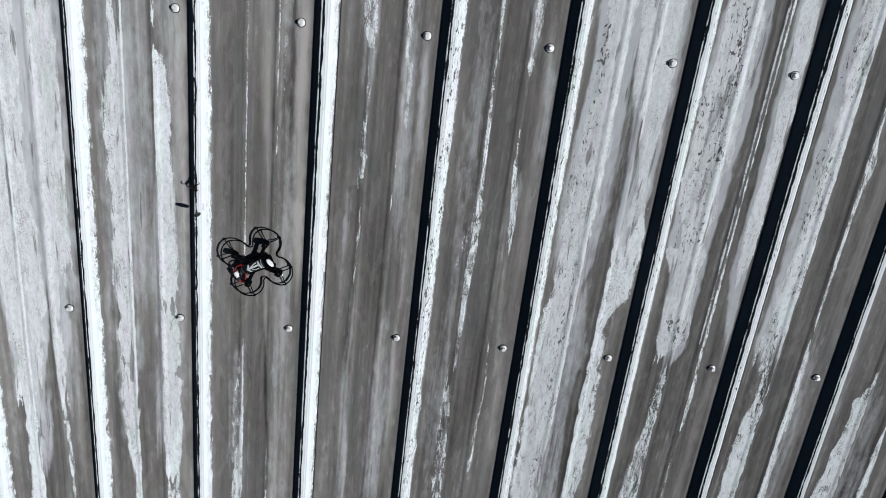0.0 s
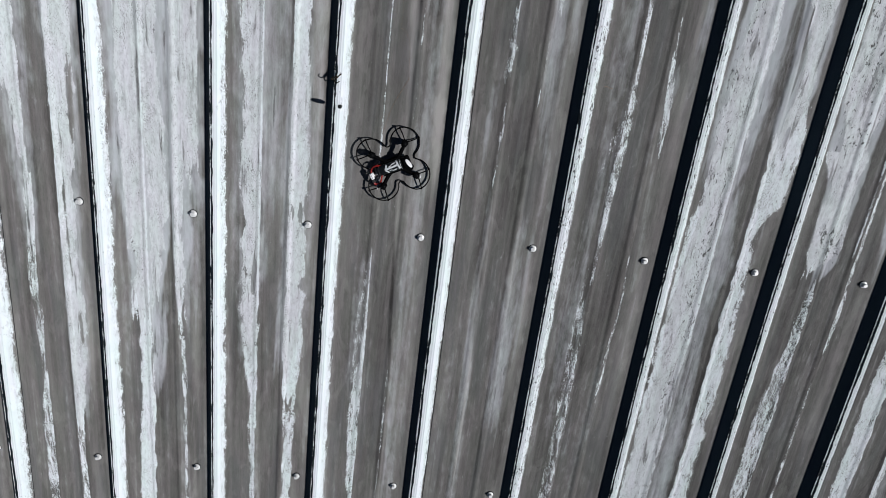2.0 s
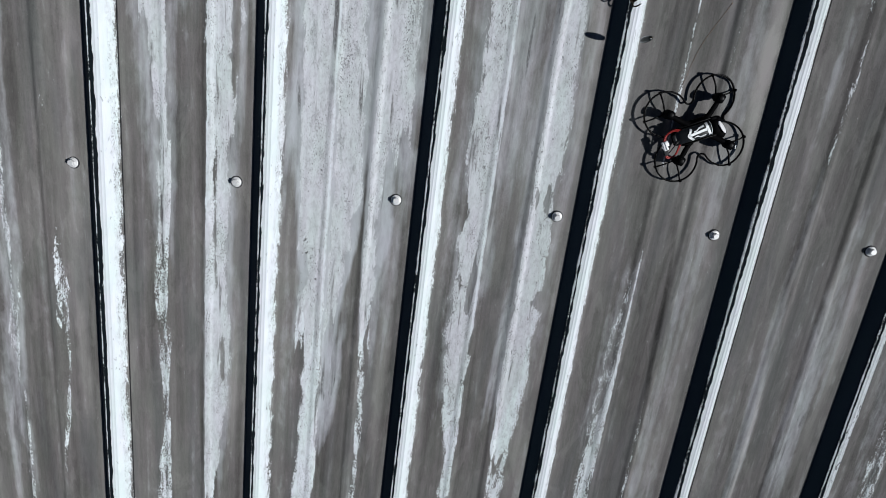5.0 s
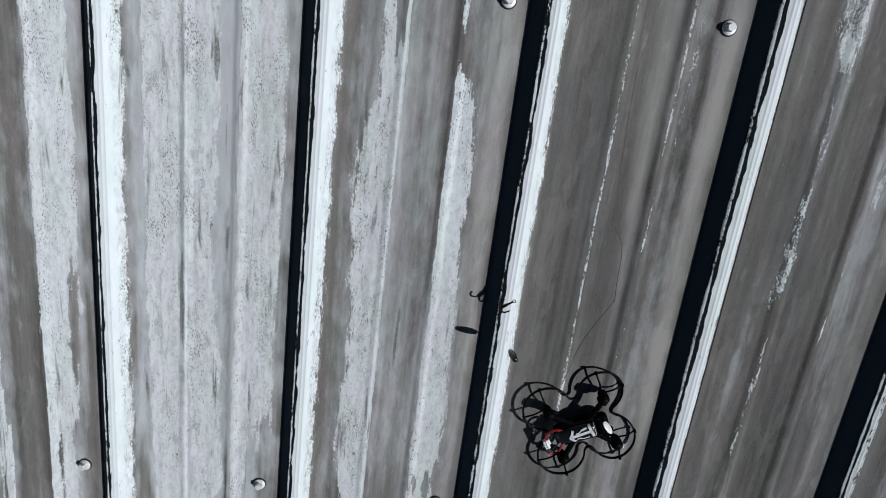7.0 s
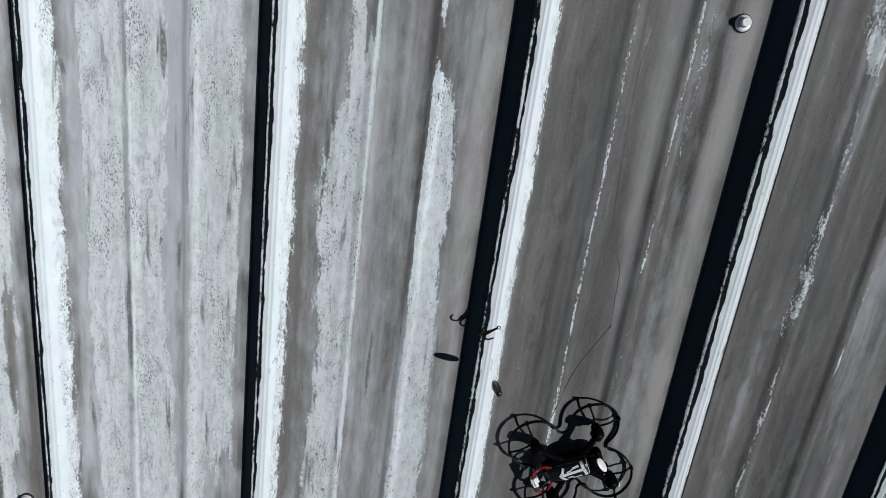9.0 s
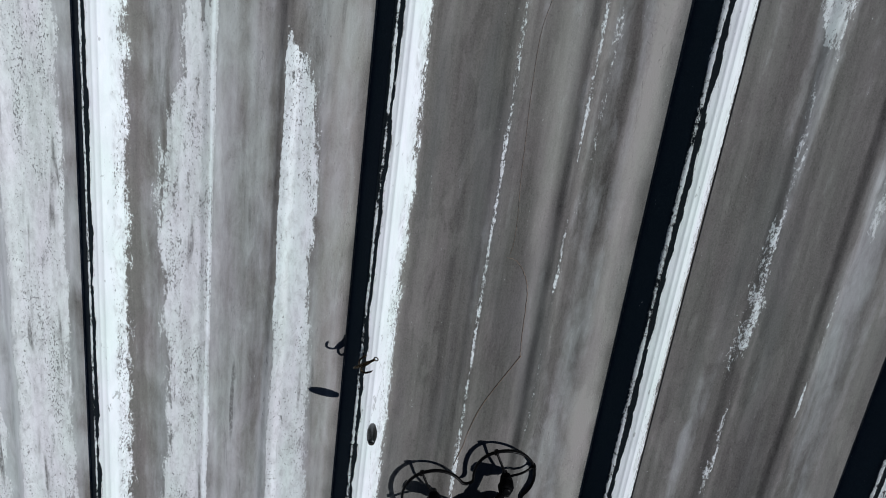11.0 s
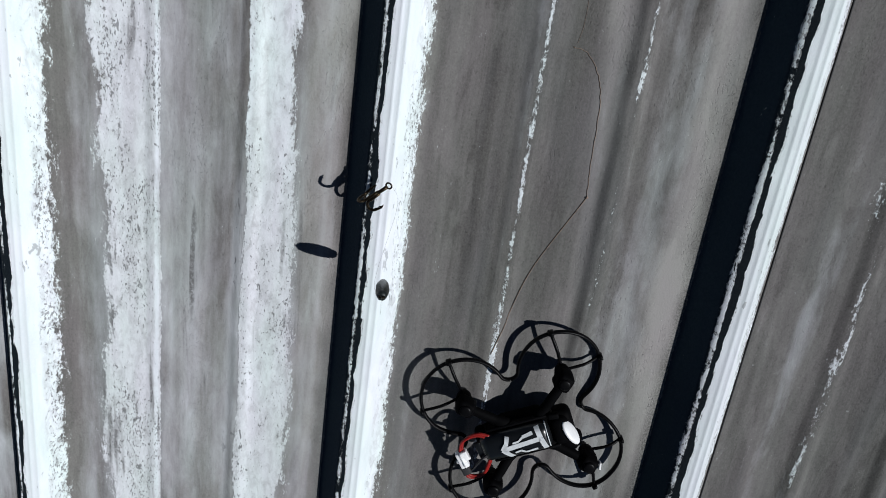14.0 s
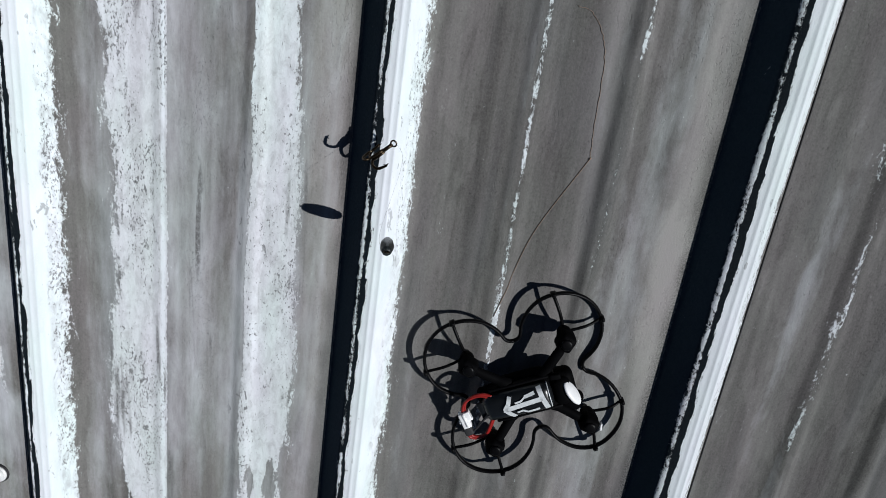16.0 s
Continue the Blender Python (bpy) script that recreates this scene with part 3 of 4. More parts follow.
# pan -2
milk(-2, 1.05, ((1.500, 79, 170), (0.287, 79, 170), (0.108, 83, 177), (-0.050, 90, 180), (-0.097, 91, 174), (-0.145, 97, 163), (-0.226, 90, 156)), 4, 4, 3)
streak(-2, 0.84, ((1.500, 82, 126), (0.284, 82, 126), (0.105, 86, 130), (-0.053, 91, 134), (-0.095, 93, 134), (-0.107, 109, 134), (-0.146, 105, 135), (-0.164, 94, 133), (-0.237, 92, 133)), 4, 3, 4)
streak(-2, 0.96, ((-0.200, 96, 133), (-0.252, 112, 136), (-0.320, 108, 138), (-0.398, 107, 138), (-0.461, 107, 138), (-0.556, 100, 134), (-0.749, 94, 132), (-1.500, 94, 132)), 6, 4, 4)
milk(-2, 0.85, ((-0.200, 134, 170), (-0.252, 134, 168), (-0.340, 134, 163), (-0.398, 134, 160), (-0.440, 134, 143)), 3, 5, 4)
streak(-2, 1.30, ((1.500, 129, 134), (0.287, 129, 134), (0.108, 129, 134), (-0.092, 129, 134), (-0.253, 130, 134)), 3, 2, 1)
streak(-2, 0.80, ((1.500, 130, 167), (0.290, 130, 167), (0.111, 135, 175), (-0.007, 137, 177), (-0.090, 138, 165), (-0.178, 138, 156), (-0.223, 136, 155)), 3, 5, 5)
milk(-2, 0.95, ((1.500, 184, 222), (0.296, 184, 222), (0.155, 186, 230), (0.063, 185, 224), (-0.067, 185, 226), (-0.172, 188, 202)), 2, 7, 3)
streak(-2, 0.86, ((1.500, 188, 219), (0.296, 188, 219), (0.227, 188, 221), (0.139, 188, 223), (0.077, 188, 209), (-0.002, 188, 206), (-0.031, 188, 206), (-0.044, 188, 199), (-0.086, 188, 205), (-0.137, 188, 209), (-0.172, 190, 206), (-0.254, 192, 207)), 2, 6, 3)
streak(-2, 0.60, ((-0.255, 192, 207), (-0.378, 197, 209), (-0.485, 198, 207), (-1.200, 197, 205)), 3, 3, 3)
speck(-2, 0.24, ((1.000, 82, 168), (0.287, 82, 168), (-0.093, 91, 170)), 10, 10, 3)
speck(-2, 0.34, ((0.028, 94, 129), (-0.237, 91, 131)), 10, 10, 3)
# pan -1, lower part
streak(-1, 0.88, ((0.598, 100, 133), (0.557, 107, 133), (0.549, 107, 133), (0.510, 101, 133), (0.503, 104, 133), (0.487, 95, 133), (0.443, 89, 133), (0.363, 86, 133), (0.293, 91, 133), (0.218, 94, 133), (0.115, 91, 133), (0.015, 96, 133), (-0.068, 95, 133), (-0.120, 95, 133)), 9, 2, 4)
gap(-1, 0.80, ((0.445, 109, 111), (0.427, 109, 112), (0.405, 108, 111)), 3, 3, 2)
gap(-1, 0.60, ((0.484, 94, 96), (0.440, 91, 93), (0.389, 89, 92)), 3, 3, 2)
gap(-1, 0.70, ((0.247, 103, 107), (0.208, 101, 105)), 3, 3, 2)
streak(-1, 0.80, ((-0.120, 95, 133), (-0.173, 96, 133), (-0.201, 91, 133), (-0.294, 98, 133), (-0.362, 106, 133), (-0.412, 115, 133), (-0.495, 115, 133), (-0.718, 118, 133), (-1.200, 118, 133)), 7, 4, 4)
streak(-1, 1.30, ((0.800, 129, 133), (0.314, 129, 133), (0.172, 128, 133), (0.017, 128, 133), (-0.066, 128, 133), (-0.198, 128, 133)), 3, 2, 1)
gap(-1, 0.90, ((0.009, 87, 102), (-0.027, 92, 103)), 3, 3, 2)
milk(-1, 0.54, ((0.360, 89, 158), (0.313, 89, 158), (0.172, 87, 165), (0.073, 88, 162), (0.016, 85, 141), (-0.067, 83, 148), (-0.154, 86, 136), (-0.342, 88, 127)), 10, 8, 3)
streak(-1, 1.00, ((0.550, 187, 189), (0.539, 187, 193), (0.526, 187, 202), (0.498, 187, 209), (0.454, 187, 215), (0.376, 187, 216), (0.323, 187, 216), (0.269, 187, 221), (0.211, 187, 222), (0.129, 187, 224), (0.026, 187, 224)), 2, 7, 3)
streak(-1, 0.86, ((0.040, 187, 224), (0.026, 187, 224), (-0.057, 187, 226), (-0.109, 187, 228), (-0.136, 187, 212), (-0.149, 187, 230), (-0.236, 187, 226), (-0.312, 187, 228), (-0.353, 188, 220), (-0.396, 190, 222), (-0.434, 191, 216)), 2, 7, 4)
streak(-1, 0.72, ((-0.430, 191, 218), (-0.521, 196, 220), (-0.709, 194, 214), (-1.200, 190, 205)), 4, 5, 4)
milk(-1, 0.60, ((0.340, 180, 227), (0.323, 180, 227), (0.105, 176, 225), (-0.108, 176, 225), (-0.332, 167, 215)), 3, 8, 3)
speck(-1, 0.30, ((0.600, 178, 209), (0.322, 178, 209), (0.025, 177, 211), (-0.333, 167, 202)), 5, 8, 3)
speck(-1, 0.30, ((0.500, 93, 125), (0.312, 93, 125), (0.015, 89, 122), (-0.342, 92, 119)), 8, 8, 3)
# soft bands along the pans, light and dark
band(0, 1.75, ((1.200, 223, 243), (0.450, 224, 244), (0.300, 228, 247), (0.160, 228, 247)), 9, 6, 3)
band(0, 1.05, ((1.200, 161, 184), (0.477, 161, 184), (0.444, 165, 181), (0.411, 165, 183), (0.389, 168, 183), (0.326, 173, 184), (-0.050, 173, 184)), 9, 8, 3)
# shade of the second small rib's left flank, painted into the film
shade(0, 0.75, ((1.200, 176, 186), (0.100, 176, 186)), 3, 3, 3)
shade(0, 0.55, ((1.200, 212, 228), (0.483, 212, 228), (0.451, 213, 230), (0.417, 212, 230), (0.379, 210, 232)), 8, 5, 3)
band(0, 0.55, ((0.470, 121, 124), (0.438, 123, 126), (0.404, 122, 126)), 2, 2, 3)
band(0, 0.75, ((0.276, 203, 213), (0.236, 204, 217), (0.194, 205, 216), (0.042, 195, 220), (-0.039, 199, 225), (-0.125, 198, 225), (-0.280, 199, 230), (-0.600, 199, 230)), 7, 9, 3)
shade(0, 0.75, ((0.026, 168, 173), (-0.060, 175, 181), (-0.171, 178, 186), (-0.297, 186, 193), (-0.550, 186, 193)), 3, 2, 3)
band(0, 0.45, ((-0.246, 185, 218), (-0.384, 187, 221), (-0.584, 192, 221), (-0.800, 192, 221)), 8, 8, 3)
band(0, 0.50, ((0.087, 193, 200), (0.015, 200, 207), (-0.040, 203, 210)), 3, 3, 3)
# pan 1
band(1, 1.05, ((0.113, 129, 134), (0.062, 130, 134), (-0.020, 128, 133), (-0.106, 122, 128), (-0.197, 125, 132), (-0.286, 133, 140), (-0.600, 133, 140)), 3, 3, 3)
band(1, 1.5, ((-0.010, 217, 229), (-0.093, 221, 234), (-0.158, 223, 237), (-0.218, 229, 236)), 4, 3, 3)
band(1, 0.9, ((0.086, 189, 210), (0.017, 191, 208), (-0.068, 183, 205), (-0.185, 206, 224)), 6, 6, 3)
band(1, 0.45, ((-0.090, 99, 125), (-0.148, 109, 138), (-0.228, 120, 142)), 6, 6, 3)
milk(1, 0.36, ((0.271, 103, 115), (0.249, 97, 113), (0.227, 94, 111), (0.200, 94, 106)), 8, 6, 5)
streak(1, 0.52, ((0.310, 130, 133), (0.297, 131, 134)), 2, 2, 1)
streak(1, 0.50, ((0.261, 129, 132), (0.245, 131, 134)), 2, 2, 1)
streak(1, 0.54, ((0.188, 127, 131), (0.158, 126, 131)), 2, 2, 1)
# pan -4 and -3, near the screws
streak(-4, 0.60, ((-0.166, 191, 195), (-0.183, 192, 211), (-0.250, 190, 210), (-0.300, 200, 207)), 2, 2, 1)
streak(-3, 0.70, ((0.020, 115, 121), (-0.088, 117, 123), (-0.146, 117, 123)), 2, 2, 1)
streak(-3, 0.95, ((0.022, 126, 138), (-0.059, 125, 137), (-0.093, 124, 134)), 3, 2, 2)
# pan 0, lower part
streak(0, 0.70, ((-0.040, 130, 133), (-0.123, 130, 133), (-0.234, 129, 135), (-0.280, 123, 135), (-0.321, 116, 134), (-0.411, 109, 134), (-0.505, 110, 134), (-0.650, 118, 132), (-1.200, 118, 132)), 4, 2, 3)
streak(0, 0.40, ((-0.090, 117, 132), (-0.146, 106, 132), (-0.220, 107, 132), (-0.315, 106, 132)), 6, 2, 3)
milk(0, 0.35, ((-0.041, 112, 136), (-0.220, 98, 136), (-0.416, 105, 136)), 8, 6, 3)
for k in range(-5, 8):
    # lighter runs under the screws and beside the ribs
    pale(k, 222, 240, 0.60, 0.10, 0.75)
    pale(k, 219, 237, -0.01, -0.40, 0.70)
    pale(k, 216, 236, -0.62, -1.5, 0.60)
    pale(k, 200, 216, 0.35, -0.45, 0.25)
    pale(k, 68, 80, 0.90, -0.90, 0.22)
pale(-1, 222, 246, 0.9, 0.10, 1.15)
pale(-1, 222, 244, 0.12, -0.5, 0.5)
pale(1, 78, 100, 0.9, -0.5, 0.25)
pale(0, 70, 88, 0.8, -0.6, 0.25)
dark(0, 94, 126, 0.9, -0.4, 0.20)
pale(1, 200, 226, 0.12, -0.30, 0.5)
pale(1, 218, 238, -0.01, -0.34, 1.05)
pale(2, 220, 238, -0.01, -0.30, 0.9)
pale(1, 95, 118, 0.30, 0.00, 0.25)
pale(1, 132, 142, 0.30, -0.60, 0.3)
pale(2, 210, 236, 0.60, 0.10, 0.4)
pale(-1, 140, 182, 1.5, -0.05, 0.35)
pale(-2, 205, 240, 0.10, -0.40, 0.2)
dark(1, 66, 245, 0.34, -1.2, 0.25)
for k, grime in ((-4, 0.22), (-3, 0.16), (-2, 0.12), (-1, 0.12)):
    dark(k, 66, 245, -0.10, -1.2, grime)
# dark flecks on the ribs
for k in range(-7, 12):
    flecked(k, 45, 72, 1.5, -1.5, {2: 0.75, 3: 0.6, 4: 0.6, 5: 0.6}.get(k, 0.22))
# streaks on the pans further off
for k in (-7, -6, 8, 9, 10, 11, 12):
    worn(k, 96 + 5 * (k % 4), 132, 1.5, -0.3 - 0.12 * (k % 5), 0.72)
    worn(k, 187, 200 + 4 * (k % 3), 0.9, -0.9 + 0.1 * (k % 4), 0.66)
    veiled(k, 90, 138, 1.2, -0.7, 0.45)
# some pans carry more grime than others
for k, grime in ((-4, -0.05), (-3, -0.05), (-2, -0.02), (-1, -0.02), (0, -0.10), (1, -0.24), (2, -0.27), (3, -0.36), (4, -0.46), (5, -0.50), (6, -0.52), (7, -0.52)):
    dark(k, 66, 245, 1.2, -1.2, -grime)
# each small rib's left flank has its shade painted as darker film
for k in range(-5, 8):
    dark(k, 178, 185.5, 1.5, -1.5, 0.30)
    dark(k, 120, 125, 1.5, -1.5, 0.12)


def field(items, x, y, end=0.02):
    """The strongest of the streaks at each point."""
    out = np.zeros_like(x)
    for n, (pan, level, outline, soft_a, soft_b, ragged) in enumerate(items):
        rows = sorted(outline)
        ys, lefts, rights = (np.array([row[i] for row in rows], float) for i in range(3))
        lo, hi = pan * PITCH + lefts.min() / 1000 - 0.03, pan * PITCH + rights.max() / 1000 + 0.03
        pick = (x > lo) & (x < hi) & (y < ys[-1] + end + 0.06) & (y > ys[0] - end - 0.06)
        if not pick.any():
            continue
        px, py = (x[pick] - pan * PITCH) * 1000, y[pick]
        left, right = np.interp(py, ys, lefts), np.interp(py, ys, rights)
        wide = np.maximum(right - left, 0.01)
        amount = np.minimum(ragged, wide * 0.22)
        left = left + amount * min(1.0, soft_a / 5) * (wave(n * 7 + 1, py, 0.06) * 0.6 + wave(n * 7 + 2, py, 0.022) * 0.6)
        right = right + amount * min(1.0, soft_b / 5) * (wave(n * 7 + 3, py, 0.05) * 0.6 + wave(n * 7 + 4, py, 0.02) * 0.6)
        rim_a, rim_b = np.minimum(soft_a, wide * 0.4), np.minimum(soft_b, wide * 0.4)
        across = soft_step((px - left) / rim_a, -1, 1) * soft_step((right - px) / rim_b, -1, 1)
        tongue = 0.05 * wave(n * 7 + 6, px / 1000, 0.009) + 0.02 * wave(n * 7 + 8, px / 1000, 0.003)
        ends = np.minimum(soft_step(ys[-1] - py + tongue, -end, end), soft_step(py - ys[0] + tongue, -end, end))
        patchy = 1 - 0.08 * (1 - wave(n * 7 + 5, py, 0.05))
        out[pick] = np.maximum(out[pick], level * across * patchy * ends)
    return out


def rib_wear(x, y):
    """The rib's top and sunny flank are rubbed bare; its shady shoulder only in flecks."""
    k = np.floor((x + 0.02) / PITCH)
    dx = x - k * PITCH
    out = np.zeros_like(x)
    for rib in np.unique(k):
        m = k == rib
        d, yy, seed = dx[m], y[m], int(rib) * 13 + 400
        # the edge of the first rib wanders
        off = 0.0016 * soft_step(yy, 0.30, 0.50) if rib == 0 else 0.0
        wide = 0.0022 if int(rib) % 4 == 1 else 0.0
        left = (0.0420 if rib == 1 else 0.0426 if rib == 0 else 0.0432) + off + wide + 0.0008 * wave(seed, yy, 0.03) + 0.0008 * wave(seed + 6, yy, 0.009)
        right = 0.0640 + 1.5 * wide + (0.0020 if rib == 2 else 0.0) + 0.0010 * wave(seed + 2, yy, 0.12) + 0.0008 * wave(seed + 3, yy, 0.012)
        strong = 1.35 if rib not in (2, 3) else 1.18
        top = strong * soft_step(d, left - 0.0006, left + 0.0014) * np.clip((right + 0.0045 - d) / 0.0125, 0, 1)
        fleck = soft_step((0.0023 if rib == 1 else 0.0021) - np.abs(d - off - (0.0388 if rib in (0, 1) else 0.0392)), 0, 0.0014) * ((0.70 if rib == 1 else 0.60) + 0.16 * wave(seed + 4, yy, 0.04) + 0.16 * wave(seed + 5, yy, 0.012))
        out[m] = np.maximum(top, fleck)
    return out


def sheet_mesh(first):
    """One roofing sheet from rib `first` to the rib four further on, which laps over the next sheet."""
    base = columns()
    xs = np.concatenate([(first + i) * PITCH + base for i in range(4)] + [(first + 4) * PITCH + base[base < 0.0696]])
    xs = np.unique(np.round(xs[xs > first * PITCH + (0.0 if first == -7 else 0.0480)], 5))
    near = -1.2 < first * PITCH + 0.5 < 1.9
    ys = np.concatenate([np.linspace(Y_LOW, -1.0, 12)[:-1], np.linspace(-1.0, 0.95, 380 if near else 12), np.linspace(0.95, Y_HIGH, 10)[1:]])
    gx, gy = np.meshgrid(xs, ys)
    dx = gx - np.floor(gx / PITCH) * PITCH
    # the lapping rib is bent a little wider
    lap = gx > (first + 4) * PITCH
    gz = rib_height(np.where(lap, dx - 0.0024 * soft_step(dx, 0.041, 0.052), dx))
    # the lapping rib rides up over its neighbour
    gz = gz + 0.0010 * soft_step(gx, (first + 4) * PITCH - 0.02, (first + 4) * PITCH + 0.03)
    lines = np.array([0.0003 * math.sin(2.1 * v + 1.3) for v in ys])
    gz = gz + lines[:, None] * (1 - soft_step(rib_height(dx), 0.0, 0.006))
    rows, cols = gx.shape
    verts = np.stack([gx, gy, gz], -1).reshape(-1, 3)
    idx = np.arange(rows * cols).reshape(rows, cols)
    faces = np.stack([idx[:-1, :-1], idx[:-1, 1:], idx[1:, 1:], idx[1:, :-1]], -1).reshape(-1, 4)
    data = bpy.data.meshes.new("roofing_sheet")
    data.from_pydata(verts.tolist(), [], faces.tolist())
    data.polygons.foreach_set("use_smooth", np.ones(len(faces), dtype=bool))
    fx, fy = verts[:, 0], verts[:, 1]
    kept = 1 - np.clip(field(GAPS, fx, fy, 0.012), 0, 1)
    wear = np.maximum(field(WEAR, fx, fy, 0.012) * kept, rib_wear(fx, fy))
    at_rib = fx - np.floor(fx / PITCH) * PITCH
    # covers the shoulder's stain and the left flank, where shade is painted in
    stain_shade = soft_step(at_rib, 0.0215, 0.0245) * soft_step(np.where(np.floor(fx / PITCH) % 4 == 1, 0.0468, 0.0450) - at_rib, -0.0012, 0.0012)
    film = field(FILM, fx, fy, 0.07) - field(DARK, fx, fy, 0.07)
    veil = field(VEIL, fx, fy, 0.05) * (0.15 + 0.85 * kept)
    grit = soft_step(at_rib, 0.0150 + 0.003 * wave(77, fy, 0.05), 0.0210) * (0.3 + 0.7 * soft_step(0.36 - fy, 0.0, 0.15)) * (at_rib < 0.024) * (0.65 + 0.35 * wave(78, fy, 0.2)) * np.where(np.abs(fx - PITCH - 0.015) < 0.02, 1.0, 0.22)
    for name, values in (("wear", wear), ("grit", grit), ("flank_shade", soft_step(0.0375 - at_rib, -0.0005, 0.0010)), ("film", film), ("stain_shade", stain_shade), ("veil", veil), ("fleck", field(FLECK, fx, fy, 0.03))):
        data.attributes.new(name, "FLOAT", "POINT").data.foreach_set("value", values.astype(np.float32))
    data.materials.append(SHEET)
    data.materials.append(EDGE)
    return data


roof = tagged(new("roof"), "ribbed metal roof, grey grime film worn through to white", "roof", kind="structure")
roof.matrix_world = ROOF
for first in (-7, -3, 1, 5, 9):
    sheet = new("roofing_sheet", sheet_mesh(first))
    sheet.parent = roof
    body = sheet.modifiers.new("thickness", "SOLIDIFY")
    body.thickness, body.offset, body.material_offset_rim = 0.0007, -1, 1
    # folded lip where the sheet laps over the next one
    edge_x = (first + 4) * PITCH + 0.0698
    lip = part("lap_edge", tube(bmesh.new(), [(edge_x, y, 0.0012) for y in np.linspace(Y_LOW, Y_HIGH, 40)], 0.0007, 6), EDGE, roof, "dark cut edge of the lapping sheet")

# ---------------------------------------------------------------- walls and ground
ground_bm = bmesh.new()
bmesh.ops.create_grid(ground_bm, x_segments=8, y_segments=8, size=900)
tagged(new("ground", mesh_of("ground", ground_bm, GRASS)), "green ground round the building", "ground", kind="structure")


def wall(name, x0, x1, y0, y1):
    """A wall up to the underside of the sloping roof; y runs along the level ground."""
    bm = bmesh.new()
    verts = []
    for x, y in ((x0, y0), (x1, y0), (x1, y1), (x0, y1)):
        verts.append((bm.verts.new((x, y, -0.02)), bm.verts.new((x, y, 3.2 + y * math.tan(radians(SLOPE)) - 0.004))))
    low, high = [v[0] for v in verts], [v[1] for v in verts]
    bm.faces.new(low[::-1])
    bm.faces.new(high)
    for i in range(4):
        j = (i + 1) % 4
        bm.faces.new((low[i], low[j], high[j], high[i]))
    return tagged(new(name, mesh_of(name, bm, WALL, False)), "plain plastered wall under the roof", "wall", kind="structure")


wall("wall_south", -1.5, 3.0, -1.92, -1.72)
wall("wall_north", -1.5, 3.0, 1.56, 1.76)
wall("wall_west", -1.5, -1.3, -1.72, 1.56)
wall("wall_east", 2.8, 3.0, -1.72, 1.56)

# ---------------------------------------------------------------- screws


def washer_bm():
    bm = bmesh.new()
    return lathe(bm, [(0.0070, 0.0014), (0.0074, 0.0020), (0.0068, 0.0027), (0.0045, 0.0032), (0.0020, 0.0034)], 20)


def seal_bm():
    bm = bmesh.new()
    return lathe(bm, [(0.0080, -0.0004), (0.0085, 0.0006), (0.0081, 0.0015), (0.0060, 0.0018)], 20)


def head_bm():
    bm = bmesh.new()
    lathe(bm, [(0.0058, 0.0028), (0.0059, 0.0036), (0.0046, 0.0040)], 18)
    lathe(bm, [(0.0045, 0.0034), (0.0045, 0.0084), (0.0040, 0.0090), (0.0020, 0.0090)], 6)
    return bm


head_mesh, washer_mesh, seal_mesh = (mesh_of(n, b, m, s) for n, b, m, s in (
    ("screw_head", head_bm(), SCREW, False), ("washer", washer_bm(), SCREW, True), ("seal", seal_bm(), RUBBER, True)))
rng = random.Random(4)
for row in ROWS:
    for k in range(-6, 13):
        head = new("roofing_screw", head_mesh)
        head.parent = roof
        head.matrix_local = pose(k * PITCH + rng.uniform(-0.002, 0.002), row + 0.010 * k * PITCH + rng.uniform(-0.0015, 0.0015), 0.0003,
                                 rng.uniform(-5, 5), rng.uniform(-5, 5), rng.uniform(0, 60))
        for name, data in (("washer", washer_mesh), ("rubber_seal", seal_mesh)):
            piece = new(name, data)
            piece.parent = head

# ---------------------------------------------------------------- the small drone
HALF_X, HALF_Y, RING = 0.0342, 0.0322, 0.0292
drone = tagged(new("toy_drone"), "small black toy quadcopter with ring guards lying on roof", "drone", "")
drone.matrix_world = ROOF @ pose(0.1621, 0.1445, 0.0, 0, 0, 25.6)
CORNERS = [(HALF_X, HALF_Y), (-HALF_X, HALF_Y), (-HALF_X, -HALF_Y), (HALF_X, -HALF_Y)]


# how high the guard runs above the sheet, by its bearing from the middle (degrees, mm)
RISE = ((-180, 8.0), (-155, 12.4), (-120, 10.4), (-90, 7.6), (-62, 8.2), (-25, 7.0), (-3, 2.8), (22, 3.0), (60, 11.6), (90, 7.6), (121, 12.6), (158, 12.4), (180, 8.0))


def guard_height(x, y):
    """The guards dip at the waists and towards the nose."""
    bearing = math.degrees(math.atan2(y, x))
    for (a, low), (b, high) in zip(RISE, RISE[1:]):
        if bearing <= b:
            s = (bearing - a) / (b - a)
            return (low + (high - low) * s * s * (3 - 2 * s)) / 1000
    return RISE[-1][1] / 1000


def settled(x, y):
    """The guards at the nose are pushed in a little, most on the low side."""
    push = min(1.0, max(0.0, (x - 0.015) / 0.035)) * (0.0026 + 0.0016 * min(1.0, max(0.0, (0.008 - y) / 0.03)))
    return x - 0.95 * push, y + 0.25 * push


